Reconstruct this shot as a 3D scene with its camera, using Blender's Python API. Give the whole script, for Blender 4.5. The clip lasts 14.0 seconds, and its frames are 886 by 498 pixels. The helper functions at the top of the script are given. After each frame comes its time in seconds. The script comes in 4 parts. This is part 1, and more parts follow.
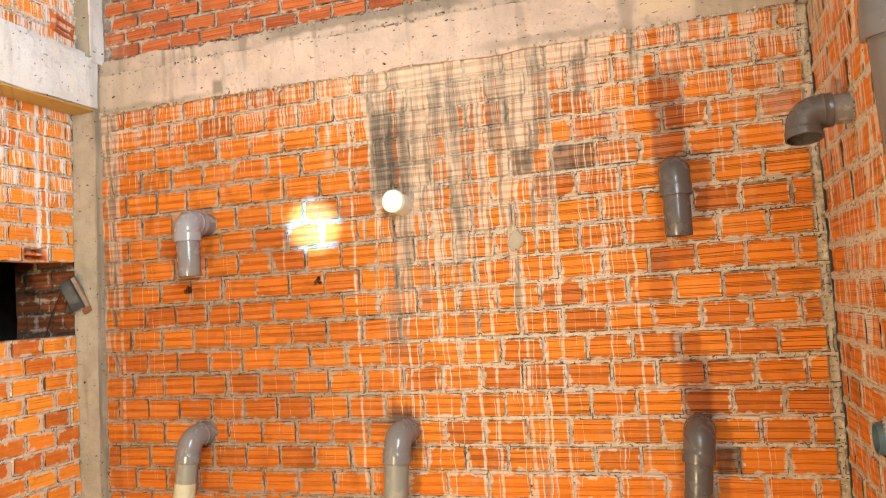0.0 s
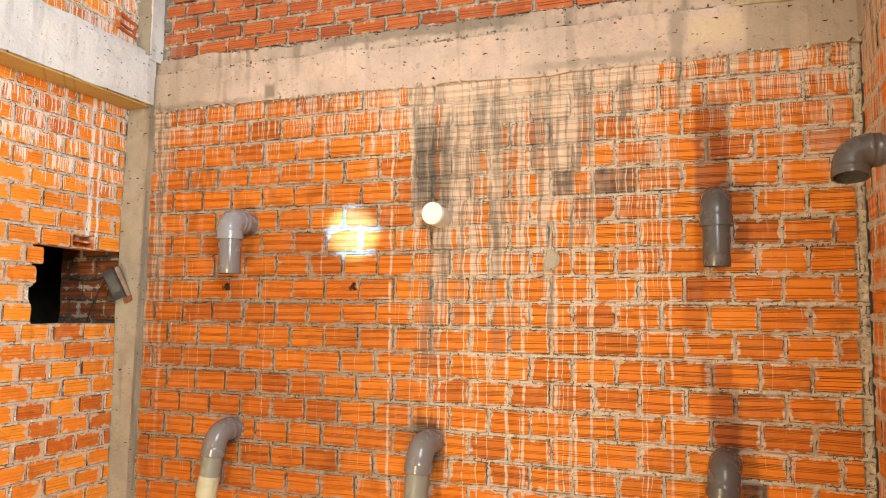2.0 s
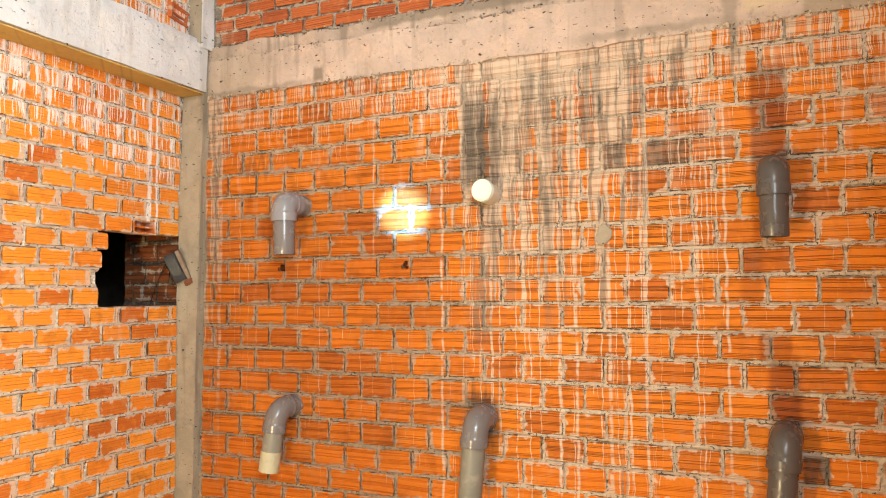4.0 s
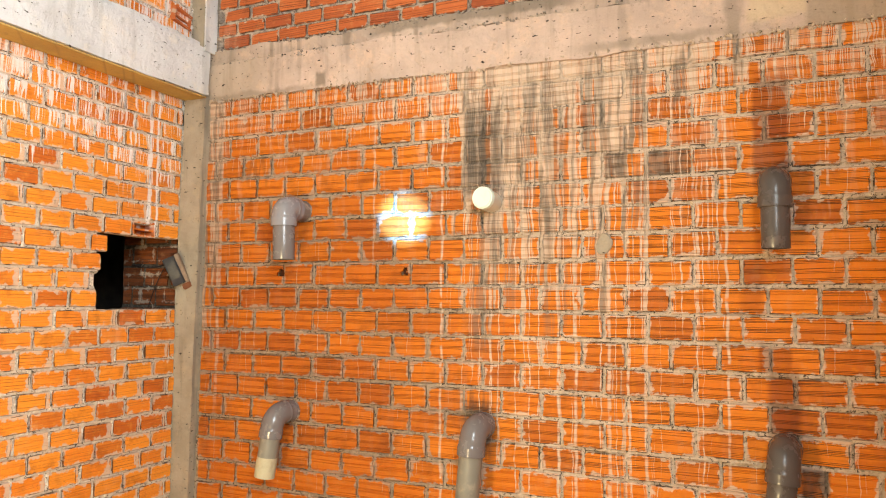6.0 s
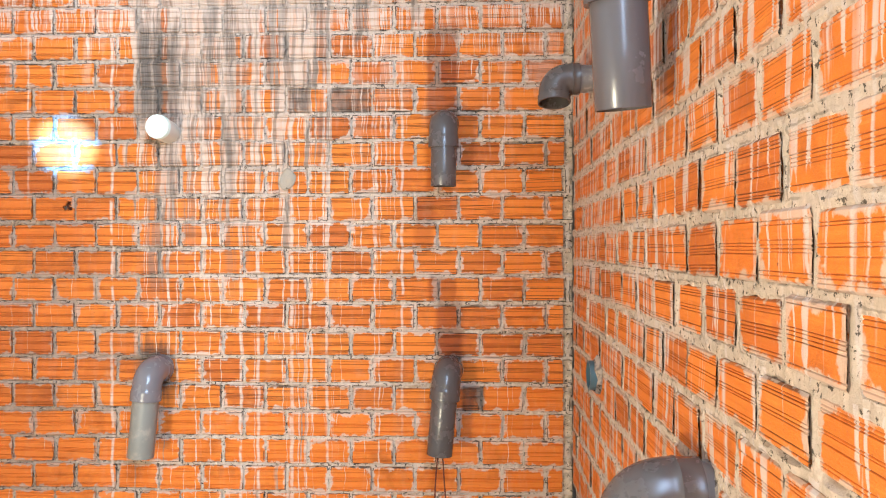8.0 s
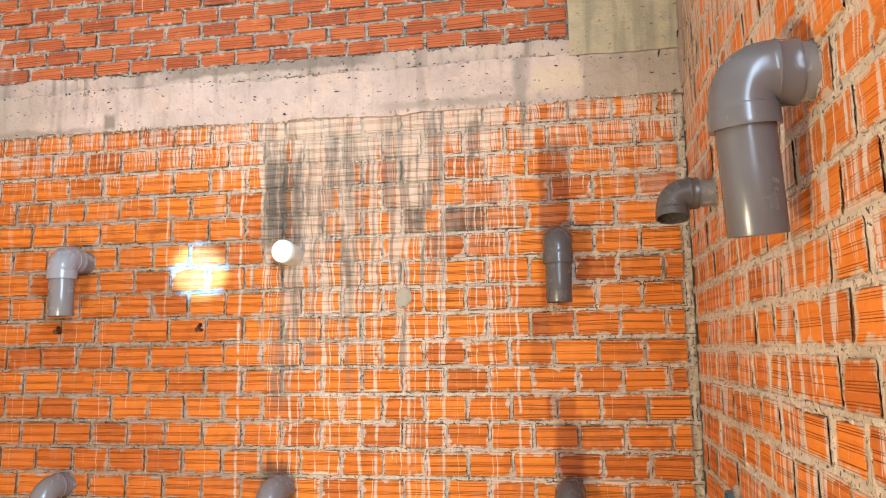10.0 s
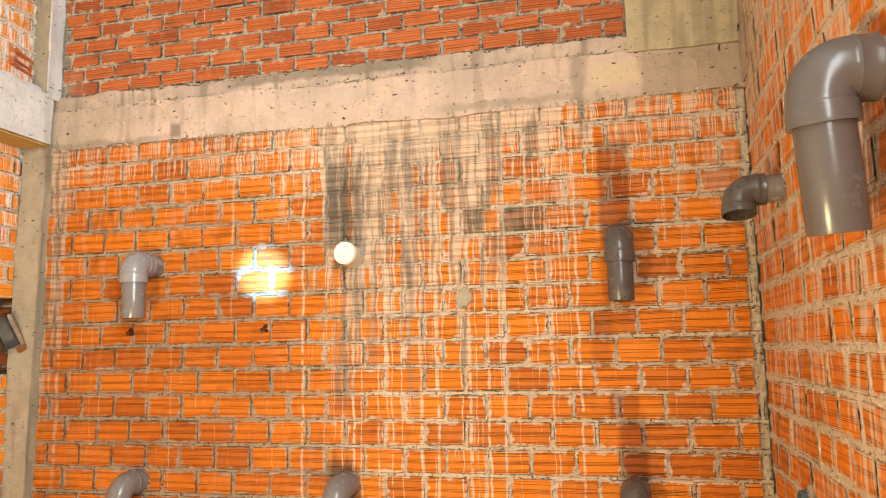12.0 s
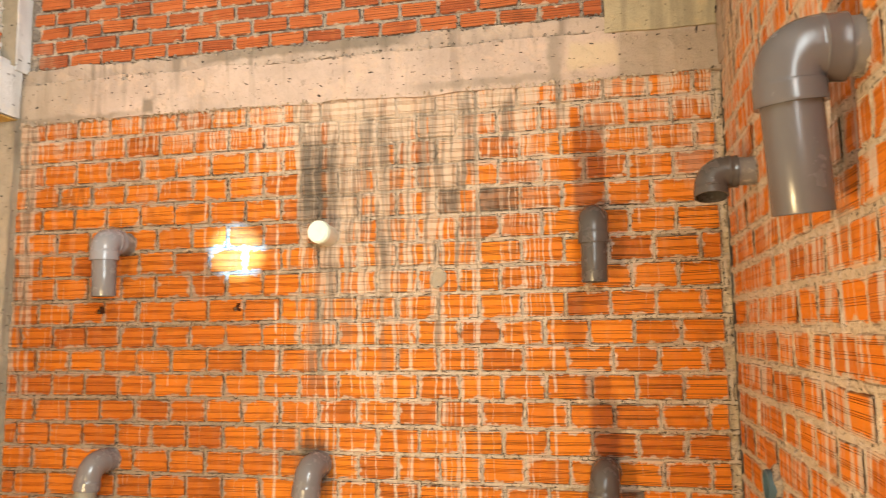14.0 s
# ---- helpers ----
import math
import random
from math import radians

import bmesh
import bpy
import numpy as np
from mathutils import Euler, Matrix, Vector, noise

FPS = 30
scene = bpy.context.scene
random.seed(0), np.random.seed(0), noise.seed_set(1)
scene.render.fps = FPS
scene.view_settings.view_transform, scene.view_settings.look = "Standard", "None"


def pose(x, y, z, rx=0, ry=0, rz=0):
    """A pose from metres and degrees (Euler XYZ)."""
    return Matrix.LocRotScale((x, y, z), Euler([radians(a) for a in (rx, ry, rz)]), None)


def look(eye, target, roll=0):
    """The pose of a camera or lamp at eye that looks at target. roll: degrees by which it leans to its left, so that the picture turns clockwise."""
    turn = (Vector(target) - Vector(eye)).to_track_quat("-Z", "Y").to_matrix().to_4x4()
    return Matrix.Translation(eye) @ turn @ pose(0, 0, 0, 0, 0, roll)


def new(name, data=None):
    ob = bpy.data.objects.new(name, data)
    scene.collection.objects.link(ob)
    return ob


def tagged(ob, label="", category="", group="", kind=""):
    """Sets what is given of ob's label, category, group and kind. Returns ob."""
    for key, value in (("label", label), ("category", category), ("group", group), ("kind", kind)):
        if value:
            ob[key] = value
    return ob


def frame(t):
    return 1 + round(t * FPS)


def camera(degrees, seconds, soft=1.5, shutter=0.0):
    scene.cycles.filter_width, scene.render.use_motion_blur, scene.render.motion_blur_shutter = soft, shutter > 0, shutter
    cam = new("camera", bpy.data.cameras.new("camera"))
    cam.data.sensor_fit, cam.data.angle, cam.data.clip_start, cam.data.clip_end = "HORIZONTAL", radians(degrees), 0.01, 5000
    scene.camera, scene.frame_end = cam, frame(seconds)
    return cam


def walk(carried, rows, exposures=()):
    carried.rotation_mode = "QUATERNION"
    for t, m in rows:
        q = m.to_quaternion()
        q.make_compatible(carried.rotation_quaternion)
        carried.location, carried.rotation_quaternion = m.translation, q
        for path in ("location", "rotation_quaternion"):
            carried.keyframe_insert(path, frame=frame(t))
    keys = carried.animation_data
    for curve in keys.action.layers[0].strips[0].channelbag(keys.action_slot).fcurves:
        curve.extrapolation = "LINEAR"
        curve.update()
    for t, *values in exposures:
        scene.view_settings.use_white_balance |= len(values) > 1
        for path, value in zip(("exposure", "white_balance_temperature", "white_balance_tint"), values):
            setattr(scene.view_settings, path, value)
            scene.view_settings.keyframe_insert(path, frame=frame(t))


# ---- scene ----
cam = camera(61.7, 14.0, soft=1.1, shutter=0.3)
PATH = [
    (0, (-0.092, 0.118, 1.508), (-0.693, 2.021, 1.635), -3.5),
    (0.5, (-0.091, 0.111, 1.5), (-0.727, 2.005, 1.572), -1.5),
    (1, (-0.095, 0.09, 1.489), (-0.765, 1.971, 1.605), -0.3),
    (1.5, (-0.109, 0.074, 1.489), (-0.798, 1.945, 1.639), 0.4),
    (2, (-0.098, 0.081, 1.486), (-0.78, 1.953, 1.663), 0.7),
    (2.5, (-0.09, 0.104, 1.492), (-0.776, 1.974, 1.665), 0.2),
    (3, (-0.084, 0.094, 1.488), (-0.805, 1.953, 1.644), -0.3),
    (3.5, (-0.087, 0.063, 1.478), (-0.859, 1.903, 1.607), -0.5),
    (3.7, (-0.094, 0.064, 1.476), (-0.897, 1.892, 1.597), -0.5),
    (6, (-0.101, 0.075, 1.479), (-0.908, 1.899, 1.617), 0.5),
    (6.5, (-0.112, 0.053, 1.442), (-0.841, 1.909, 1.597), 0.8),
    (7, (-0.053, 0.101, 1.481), (-0.637, 2.011, 1.583), 0.5),
    (7.4, (-0.004, 0.114, 1.433), (-0.365, 2.081, 1.465), 0.9),
    (7.5, (0.008, 0.113, 1.428), (-0.276, 2.093, 1.44), 0.2),
    (8, (0.039, 0.122, 1.434), (-0.036, 2.12, 1.429), 0.0),
    (8.5, (0.024, 0.125, 1.491), (-0.035, 2.121, 1.611), -0.2),
    (9, (-0.015, 0.113, 1.507), (-0.219, 2.092, 1.712), -0.6),
    (9.2, (-0.026, 0.113, 1.506), (-0.305, 2.08, 1.733), -0.6),
    (11.5, (0.012, 0.109, 1.514), (-0.382, 2.049, 1.796), -0.9),
    (12, (-0.075, 0.069, 1.516), (-0.539, 1.996, 1.778), -1.1),
    (12.5, (-0.074, 0.079, 1.488), (-0.637, 1.982, 1.741), -0.9),
    (13, (-0.107, 0.068, 1.496), (-0.737, 1.954, 1.717), -0.8),
    (13.5, (-0.099, 0.061, 1.506), (-0.685, 1.961, 1.722), -0.7),
    (14, (-0.042, 0.095, 1.503), (-0.463, 2.038, 1.719), -0.7),
]
EXPOSURES = [(0, -0.61, 7050, 12), (1, -0.71, 7100, 12), (3.5, -0.77, 7250, 12), (6, -0.81, 7350, 12), (7, -0.74, 7350, 12), (7.5, -0.63, 7150, 12), (8, -0.49, 5250, 11), (8.5, -0.55, 4450, 10), (9, -0.56, 4700, 10), (9.2, -0.56, 4800, 10), (11.3, -0.70, 7450, 12), (14, -0.70, 7650, 12)]
walk(cam, [(t, look(eye, target, roll)) for t, eye, target, roll in PATH], EXPOSURES)

# ---- world and light ----
world = bpy.data.worlds.new("world")
scene.world = world
world.use_nodes = True
sky = world.node_tree.nodes.new("ShaderNodeTexSky")
sky.sky_type, sky.sun_disc = "NISHITA", False
sky.sun_elevation, sky.sun_rotation = radians(40), radians(90)
world.node_tree.links.new(sky.outputs[0], world.node_tree.nodes["Background"].inputs["Color"])
world.node_tree.nodes["Background"].inputs["Strength"].default_value = 0.1


def lamp(name, kind, energy, color, m, **settings):
    data = bpy.data.lights.new(name, kind)
    data.energy, data.color = energy, color
    ob = new(name, data)
    ob.matrix_world = m
    if kind == "AREA":
        data.shape, data.size, data.size_y = "RECTANGLE", settings["w"], settings["h"]
    if kind in ("POINT", "SPOT"):
        data.shadow_soft_size = settings["soft"]
    if kind == "SPOT":
        data.spot_size, data.spot_blend = radians(settings["cone"]), settings["blend"]
    return ob


# bare site bulb behind the walker, daylight through the side opening, torch beam on the wall
lamp("site_bulb", "POINT", 440, (1.0, 0.79, 0.46), pose(-1.65, -0.2, 0.5), soft=0.05)
lamp("side_daylight", "AREA", 510, (0.72, 0.87, 1.0), look((0.47, -0.3, 2.9), (-3.3, 0.4, 2.5)), w=1.5, h=1.9)
lamp("torch", "SPOT", 30000, (0.12, 0.42, 1.0), look((0.1, -0.45, 1.35), (-1.84, 3.5, 1.9)), soft=0.008, cone=4.2, blend=1.0)


# ---- materials ----
class Nodes:
    """Short hand for building one node tree."""

    def __init__(self, name):
        self.m = bpy.data.materials.new(name)
        self.m.use_nodes = True
        self.t = self.m.node_tree
        self.bsdf = self.t.nodes["Principled BSDF"]

    def link(self, a, sock):
        if hasattr(a, "default_value") and hasattr(a, "is_output"):
            self.t.links.new(a, sock)
        else:
            sock.default_value = a

    def math(self, op, a, b=0.0, clamp=False):
        n = self.t.nodes.new("ShaderNodeMath")
        n.operation, n.use_clamp = op, clamp
        self.link(a, n.inputs[0]), self.link(b, n.inputs[1])
        return n.outputs[0]

    def step(self, v, lo, hi, a=0.0, b=1.0):
        n = self.t.nodes.new("ShaderNodeMapRange")
        n.interpolation_type = "SMOOTHSTEP"
        for i, x in enumerate((v, lo, hi, a, b)):
            self.link(x, n.inputs[i])
        return n.outputs[0]

    def band(self, v, lo, hi, soft):
        return self.math("MULTIPLY", self.step(v, lo - soft, lo + soft), self.step(v, hi - soft, hi + soft, 1.0, 0.0))

    def vec(self, x, y, z):
        n = self.t.nodes.new("ShaderNodeCombineXYZ")
        for i, v in enumerate((x, y, z)):
            self.link(v, n.inputs[i])
        return n.outputs[0]

    def xyz(self, v):
        n = self.t.nodes.new("ShaderNodeSeparateXYZ")
        self.link(v, n.inputs[0])
        return n.outputs

    def noise(self, vec, scale=1.0, detail=3.0, rough=0.55):
        n = self.t.nodes.new("ShaderNodeTexNoise")
        self.link(vec, n.inputs["Vector"])
        n.inputs["Scale"].default_value, n.inputs["Detail"].default_value, n.inputs["Roughness"].default_value = scale, detail, rough
        return n.outputs[0]

    def mix(self, f, a, b):
        n = self.t.nodes.new("ShaderNodeMix")
        n.data_type = "RGBA"
        self.link(f, n.inputs[0])
        for v, s in ((a, n.inputs[6]), (b, n.inputs[7])):
            self.link((*v, 1.0) if isinstance(v, tuple) else v, s)
        return n.outputs[2]

    def times(self, a, tint):
        n = self.t.nodes.new("ShaderNodeMix")
        n.data_type, n.blend_type = "RGBA", "MULTIPLY"
        n.inputs[0].default_value = 1.0
        self.link(a, n.inputs[6])
        n.inputs[7].default_value = (*tint, 1.0)
        return n.outputs[2]

    def position(self):
        return self.t.nodes.new("ShaderNodeNewGeometry").outputs["Position"]

    def local(self):
        return self.t.nodes.new("ShaderNodeTexCoord").outputs["Object"]

    def random(self):
        return self.t.nodes.new("ShaderNodeObjectInfo").outputs["Random"]

    def bump(self, h, strength, distance):
        n = self.t.nodes.new("ShaderNodeBump")
        n.inputs["Strength"].default_value, n.inputs["Distance"].default_value = strength, distance
        self.link(h, n.inputs["Height"])
        self.t.links.new(n.outputs[0], self.bsdf.inputs["Normal"])

    def done(self, color, rough=0.85, spec=0.3):
        self.link((*color, 1.0) if isinstance(color, tuple) else color, self.bsdf.inputs["Base Color"])
        self.link(rough, self.bsdf.inputs["Roughness"])
        self.bsdf.inputs["Specular IOR Level"].default_value = spec
        return self.m


LIME = (0.66, 0.53, 0.415)
CEMENT = (0.60, 0.455, 0.335)
CEMENT_AND_SHADOW = (0.18, 0.148, 0.115)
SOOT = (0.05, 0.036, 0.026)
DAMP_AND_SHADE = (0.42, 0.28, 0.22)
# first bed joint, course height, first upright joint, brick length with joint
COURSES = {"north": (1.55, 0.124, 0.379, 0.1976), "east": (1.494, 0.124, 1.419, 0.193), "west": (1.422, 0.098, 2.905, 0.19), "upper": (2.949, 0.083, -0.1, 0.197)}


def hair(n, u, wide, seed, row=0.0, detail=1.5):
    """Noise that changes along the wall and from course to course, but not within a course."""
    return n.noise(n.vec(n.math("MULTIPLY", u, wide), seed, n.math("MULTIPLY", row, 0.83) if row else 0.0), 1.0, detail, 0.6)


def drips(n, u, t, row, wide, seed, lo, gate):
    """Lime runs that start at a bed joint and end somewhere on the brick below."""
    there = n.step(n.math("ADD", hair(n, u, wide, seed, row), gate), lo, lo + 0.03)
    reach = n.math("ADD", hair(n, u, wide * 1.3, seed + 20.0, row), n.math("MULTIPLY", gate, 1.2))
    return n.math("MULTIPLY", there, n.step(n.math("ADD", t, n.math("MULTIPLY", reach, 1.6)), 1.15, 1.25))


def both(n, a, b):
    return n.math("MAXIMUM", a, b)


def spots(n, u, z, boxes):
    """The union of soft boxes (u0, u1, z0, z1, softness along u, along z, strength)."""
    out = None
    for u0, u1, z0, z1, su, sz, k in boxes:
        r = n.math("MULTIPLY", n.math("MULTIPLY", n.band(u, u0, u1, su), n.band(z, z0, z1, sz)), k)
        out = r if out is None else both(n, out, r)
    return out


def weather(n, color, which):
    """Lime runs, cement smears, soot, dampness and painted shade that lie over bricks and joints of one wall alike."""
    x, y, z = n.xyz(n.position())
    u = x if which in ("north", "upper") else y
    z0, pitch, first, length = COURSES[which]
    course = n.math("DIVIDE", n.math("SUBTRACT", z, z0), pitch)
    row, t = n.math("FLOOR", course), n.math("FRACT", course)
    f = n.math("FRACT", n.math("ADD", n.math("DIVIDE", n.math("SUBTRACT", u, first), length), n.math("MULTIPLY", n.math("FLOORED_MODULO", row, 2.0), 0.5)))
    near = n.math("MINIMUM", n.math("MULTIPLY", n.math("MINIMUM", t, n.math("SUBTRACT", 1.0, t)), pitch), n.math("MULTIPLY", n.math("MINIMUM", f, n.math("SUBTRACT", 1.0, f)), length))
    wob = n.math("MULTIPLY", n.math("SUBTRACT", n.noise(n.vec(u, 3.0, z), 9.0, 2.0), 0.5), 0.03)
    uw = n.math("ADD", u, wob)
    patchy = n.math("SUBTRACT", n.noise(n.vec(u, 9.0, z), 2.2, 3.0), 0.5)
    zw = n.math("ADD", z, n.math("MULTIPLY", n.math("SUBTRACT", hair(n, u, 30.0, 40.0), 0.5), 0.35))
    if which == "north":
        top = n.step(zw, 2.05, 2.62)
        centre = n.math("MULTIPLY", n.band(uw, -1.55, -0.22, 0.12), n.step(z, 0.6, 2.2, 0.55, 1.0))
        gate = n.math("ADD", n.math("SUBTRACT", n.math("MULTIPLY", top, 0.165), 0.035), n.math("MULTIPLY", patchy, 0.13))
        lime = drips(n, uw, t, row, 90.0, 1.3, 0.69, gate)
        lime = both(n, lime, drips(n, uw, t, row, 165.0, 5.3, 0.685, gate))
        # runs that pass over many courses
        long = n.math("ADD", n.math("MULTIPLY", centre, 0.145), n.math("MULTIPLY", top, 0.06))
        tall = n.noise(n.vec(n.math("MULTIPLY", uw, 75.0), 11.0, n.math("MULTIPLY", z, 0.4)), 1.0, 1.5)
        lime = both(n, lime, n.math("MULTIPLY", n.step(n.math("ADD", tall, long), 0.70, 0.725), n.step(n.noise(n.vec(u, 5.0, z), 11.0, 2.0), 0.36, 0.48, 0.15, 1.0)))
        runs = spots(n, uw, z, ((-1.628, -1.616, 0.2, 2.9, 0.004, 0.1, 1), (-1.025, -1.013, 0.2, 2.9, 0.004, 0.1, 1), (-0.944, -0.931, 0.2, 2.4, 0.004, 0.2, 0.9),
                                (-0.79, -0.775, 0.2, 2.0, 0.004, 0.2, 0.9), (-0.280, -0.269, 0.7, 2.9, 0.003, 0.3, 0.9), (-3.05, -3.03, 0.9, 2.9, 0.005, 0.2, 0.8),
                                (-0.626, -0.614, 0.2, 1.9, 0.004, 0.2, 0.9), (-2.02, -2.012, 1.7, 2.9, 0.003, 0.1, 0.8), (0.12, 0.128, 1.9, 2.9, 0.003, 0.1, 0.7)))
        lime = both(n, lime, n.math("MULTIPLY", runs, n.step(n.noise(n.vec(u, 5.0, z), 13.0, 2.0), 0.34, 0.46)))
        # slurry that coats whole stretches of a course, densest below the beam in the middle
        g = n.math("ADD", n.math("MULTIPLY", n.band(uw, -1.55, -0.60, 0.05), n.step(zw, 1.2, 2.5, 0.05, 0.25)), n.math("MULTIPLY", n.step(zw, 2.45, 2.66), 0.07))
        g = n.math("ADD", g, n.math("MULTIPLY", n.step(uw, -2.90, -3.12), n.step(z, 1.2, 2.4, 0.06, 0.2)))
        g = n.math("ADD", g, n.math("MULTIPLY", n.math("MULTIPLY", n.band(uw, -0.60, 0.05, 0.1), n.step(zw, 2.2, 2.5)), 0.10))
        slurry = n.step(n.math("ADD", hair(n, uw, 15.0, 4.4, n.math("MULTIPLY", row, 0.2), 3.0), g), 0.675, 0.71)
        veil = n.noise(n.vec(n.math("MULTIPLY", uw, 30.0), 17.0, n.math("MULTIPLY", z, 0.8)), 1.0, 3.0)
        slurry = both(n, slurry, n.step(n.math("ADD", veil, n.math("MULTIPLY", g, 0.4)), 0.64, 0.68))
        slurry = n.math("MULTIPLY", slurry, n.step(g, 0.02, 0.06))
        grey = spots(n, uw, zw, ((-1.19, -1.125, 2.0, 2.55, 0.01, 0.08, 0.9), (-1.09, -1.05, 2.10, 2.50, 0.01, 0.08, 0.6), (-0.68, -0.61, 2.2, 2.62, 0.008, 0.05, 0.65), (-0.66, -0.63, 1.8, 2.05, 0.008, 0.05, 0.5), (-0.90, -0.86, 2.2, 2.6, 0.01, 0.06, 0.8), (-0.495, -0.43, 2.38, 2.58, 0.008, 0.03, 0.8), (-1.12, -1.06, 1.62, 1.98, 0.01, 0.08, 0.7), (-1.40, -1.30, 1.30, 1.9, 0.03, 0.1, 0.6), (-1.02, -0.98, 1.4, 2.2, 0.01, 0.1, 0.6), (-1.46, -1.38, 1.25, 2.0, 0.02, 0.1, 0.6),
                                 (-1.30, -1.22, 1.45, 1.85, 0.03, 0.1, 0.5), (-1.05, -0.98, 1.9, 2.45, 0.02, 0.1, 0.5),
                                 (-1.09, -1.04, 1.3, 2.0, 0.015, 0.2, 0.5), (-0.85, -0.80, 2.3, 2.6, 0.02, 0.1, 0.5)))
        grey = n.math("MULTIPLY", grey, n.step(hair(n, uw, 34.0, 7.7, n.math("MULTIPLY", row, 0.3), 2.0), 0.38, 0.48, 0.1, 1.0))
        grey = both(n, grey, spots(n, uw, n.math("ADD", z, n.math("MULTIPLY", wob, 2.5)), ((-1.505, -1.38, 2.02, 2.45, 0.012, 0.10, 0.95), (-1.38, -1.30, 2.06, 2.42, 0.012, 0.12, 0.6), (-1.27, -1.245, 2.1, 2.5, 0.006, 0.1, 0.5))))
        grey = n.math("MULTIPLY", grey, n.step(n.noise(n.vec(n.math("MULTIPLY", uw, 36.0), 6.0, n.math("MULTIPLY", z, 1.5)), 1.0, 2.0), 0.36, 0.5, 0.45, 1.0))
        lime = n.math("MULTIPLY", lime, n.math("SUBTRACT", 1.0, n.math("MULTIPLY", grey, 0.8)))
        haze = n.noise(n.vec(n.math("MULTIPLY", uw, 16.0), 31.0, n.math("MULTIPLY", z, 2.5)), 1.0, 4.0, 0.65)
        lime = both(n, lime, n.math("MULTIPLY", n.step(n.math("ADD", haze, n.math("MULTIPLY", patchy, 0.3)), 0.50, 0.66, 0.0, 0.42), n.step(zw, 1.75, 2.45, 0.15, 1.0)))
        soot = spots(n, uw, zw, ((-1.50, -1.33, 2.03, 2.42, 0.03, 0.08, 0.55), (-1.50, -1.34, 0.74, 1.0, 0.04, 0.05, 0.8), (-2.9, -2.7, 2.17, 2.26, 0.05, 0.03, 0.4)))
        soot = both(n, soot, spots(n, u, z, ((-0.79, -0.71, 2.052, 2.165, 0.008, 0.006, 0.75), (-0.602, -0.418, 2.05, 2.165, 0.006, 0.006, 0.85), (0.0, 0.10, 0.686, 0.80, 0.008, 0.006, 0.75))))
        # the wide soft boxes at the west end paint shade into the bricks
        damp_and_shade = spots(n, uw, n.math("ADD", z, wob), ((-0.16, -0.02, 1.98, 2.45, 0.012, 0.06, 0.75), (-0.12, 0.0, 0.85, 1.20, 0.02, 0.06, 0.75), (-0.15, -0.03, 1.18, 1.30, 0.01, 0.02, 0.6), (-0.22, -0.13, 1.42, 1.66, 0.02, 0.04, 0.45), (-3.2, -2.78, 1.425, 1.56, 0.02, 0.015, 0.5), (-3.2, -2.2, 0.84, 1.30, 0.25, 0.12, 0.45), (-3.25, -2.75, 0.1, 2.0, 0.25, 0.3, 0.5), (-3.4, -1.65, 0.0, 2.1, 0.35, 0.35, 0.42), (-3.2, -2.95, 1.7, 2.3, 0.1, 0.1, 0.3), (-1.75, -1.5, 0.84, 1.05, 0.02, 0.03, 0.35), (-3.2, -1.9, 2.12, 2.75, 0.35, 0.1, 0.3)))
    elif which == "east":
        gate = n.math("ADD", n.step(z, 1.0, 2.6, 0.05, 0.12), n.math("MULTIPLY", patchy, 0.22))
        lime = both(n, drips(n, uw, t, row, 24.0, 2.2, 0.665, gate), drips(n, uw, t, row, 62.0, 6.0, 0.69, gate))
        tall = n.noise(n.vec(n.math("MULTIPLY", uw, 30.0), 11.0, n.math("MULTIPLY", z, 0.5)), 1.0, 2.0)
        lime = both(n, lime, n.step(n.math("ADD", tall, n.math("MULTIPLY", gate, 0.6)), 0.63, 0.69))
        slurry = n.step(n.math("ADD", hair(n, uw, 12.0, 4.4, row, 3.0), n.math("ADD", n.step(zw, 2.2, 2.8, -0.1, 0.22), n.math("MULTIPLY", n.step(uw, 2.9, 3.35), n.step(zw, 2.0, 2.6, 0.0, 0.22)))), 0.66, 0.72)
        # the large pipe's cast shadow, painted as a grey patch
        grey = spots(n, uw, zw, ((1.88, 2.0, 1.72, 2.2, 0.02, 0.08, 0.5),))
        soot = 0.0
        damp_and_shade = n.math("MULTIPLY", n.step(n.noise(n.vec(u, 1.0, z), 3.0, 2.0), 0.62, 0.72), 0.25)
    elif which == "west":
        gate = n.math("ADD", n.step(zw, 1.72, 2.4, -0.15, 0.10), n.math("MULTIPLY", patchy, 0.34))
        lime = both(n, drips(n, uw, t, row, 62.0, 5.5, 0.66, gate), drips(n, uw, t, row, 130.0, 7.0, 0.655, gate))
        run = spots(n, uw, z, ((3.20, 3.225, 1.86, 2.9, 0.005, 0.05, 1), (3.26, 3.275, 1.86, 2.9, 0.004, 0.05, 1), (3.02, 3.03, 2.1, 2.9, 0.004, 0.1, 0.8)))
        lime = both(n, lime, run)
        wash = n.math("MULTIPLY", n.step(n.math("ADD", patchy, n.step(zw, 1.9, 2.4, -0.15, 0.04)), 0.08, 0.2), 0.75)
        lime = both(n, lime, n.math("MULTIPLY", wash, n.step(n.noise(n.vec(u, 2.0, z), 24.0, 4.0), 0.4, 0.6)))
        slurry = n.math("MULTIPLY", n.step(patchy, 0.1, 0.2), 0.2)
        grey, soot = 0.0, 0.0
        damp_and_shade = n.math("MULTIPLY", n.step(n.noise(n.vec(u, 1.0, z), 6.0, 2.0), 0.64, 0.72), 0.25)
    else:
        gate = n.math("MULTIPLY", patchy, 0.25)
        lime = drips(n, uw, t, row, 40.0, 3.0, 0.74, gate)
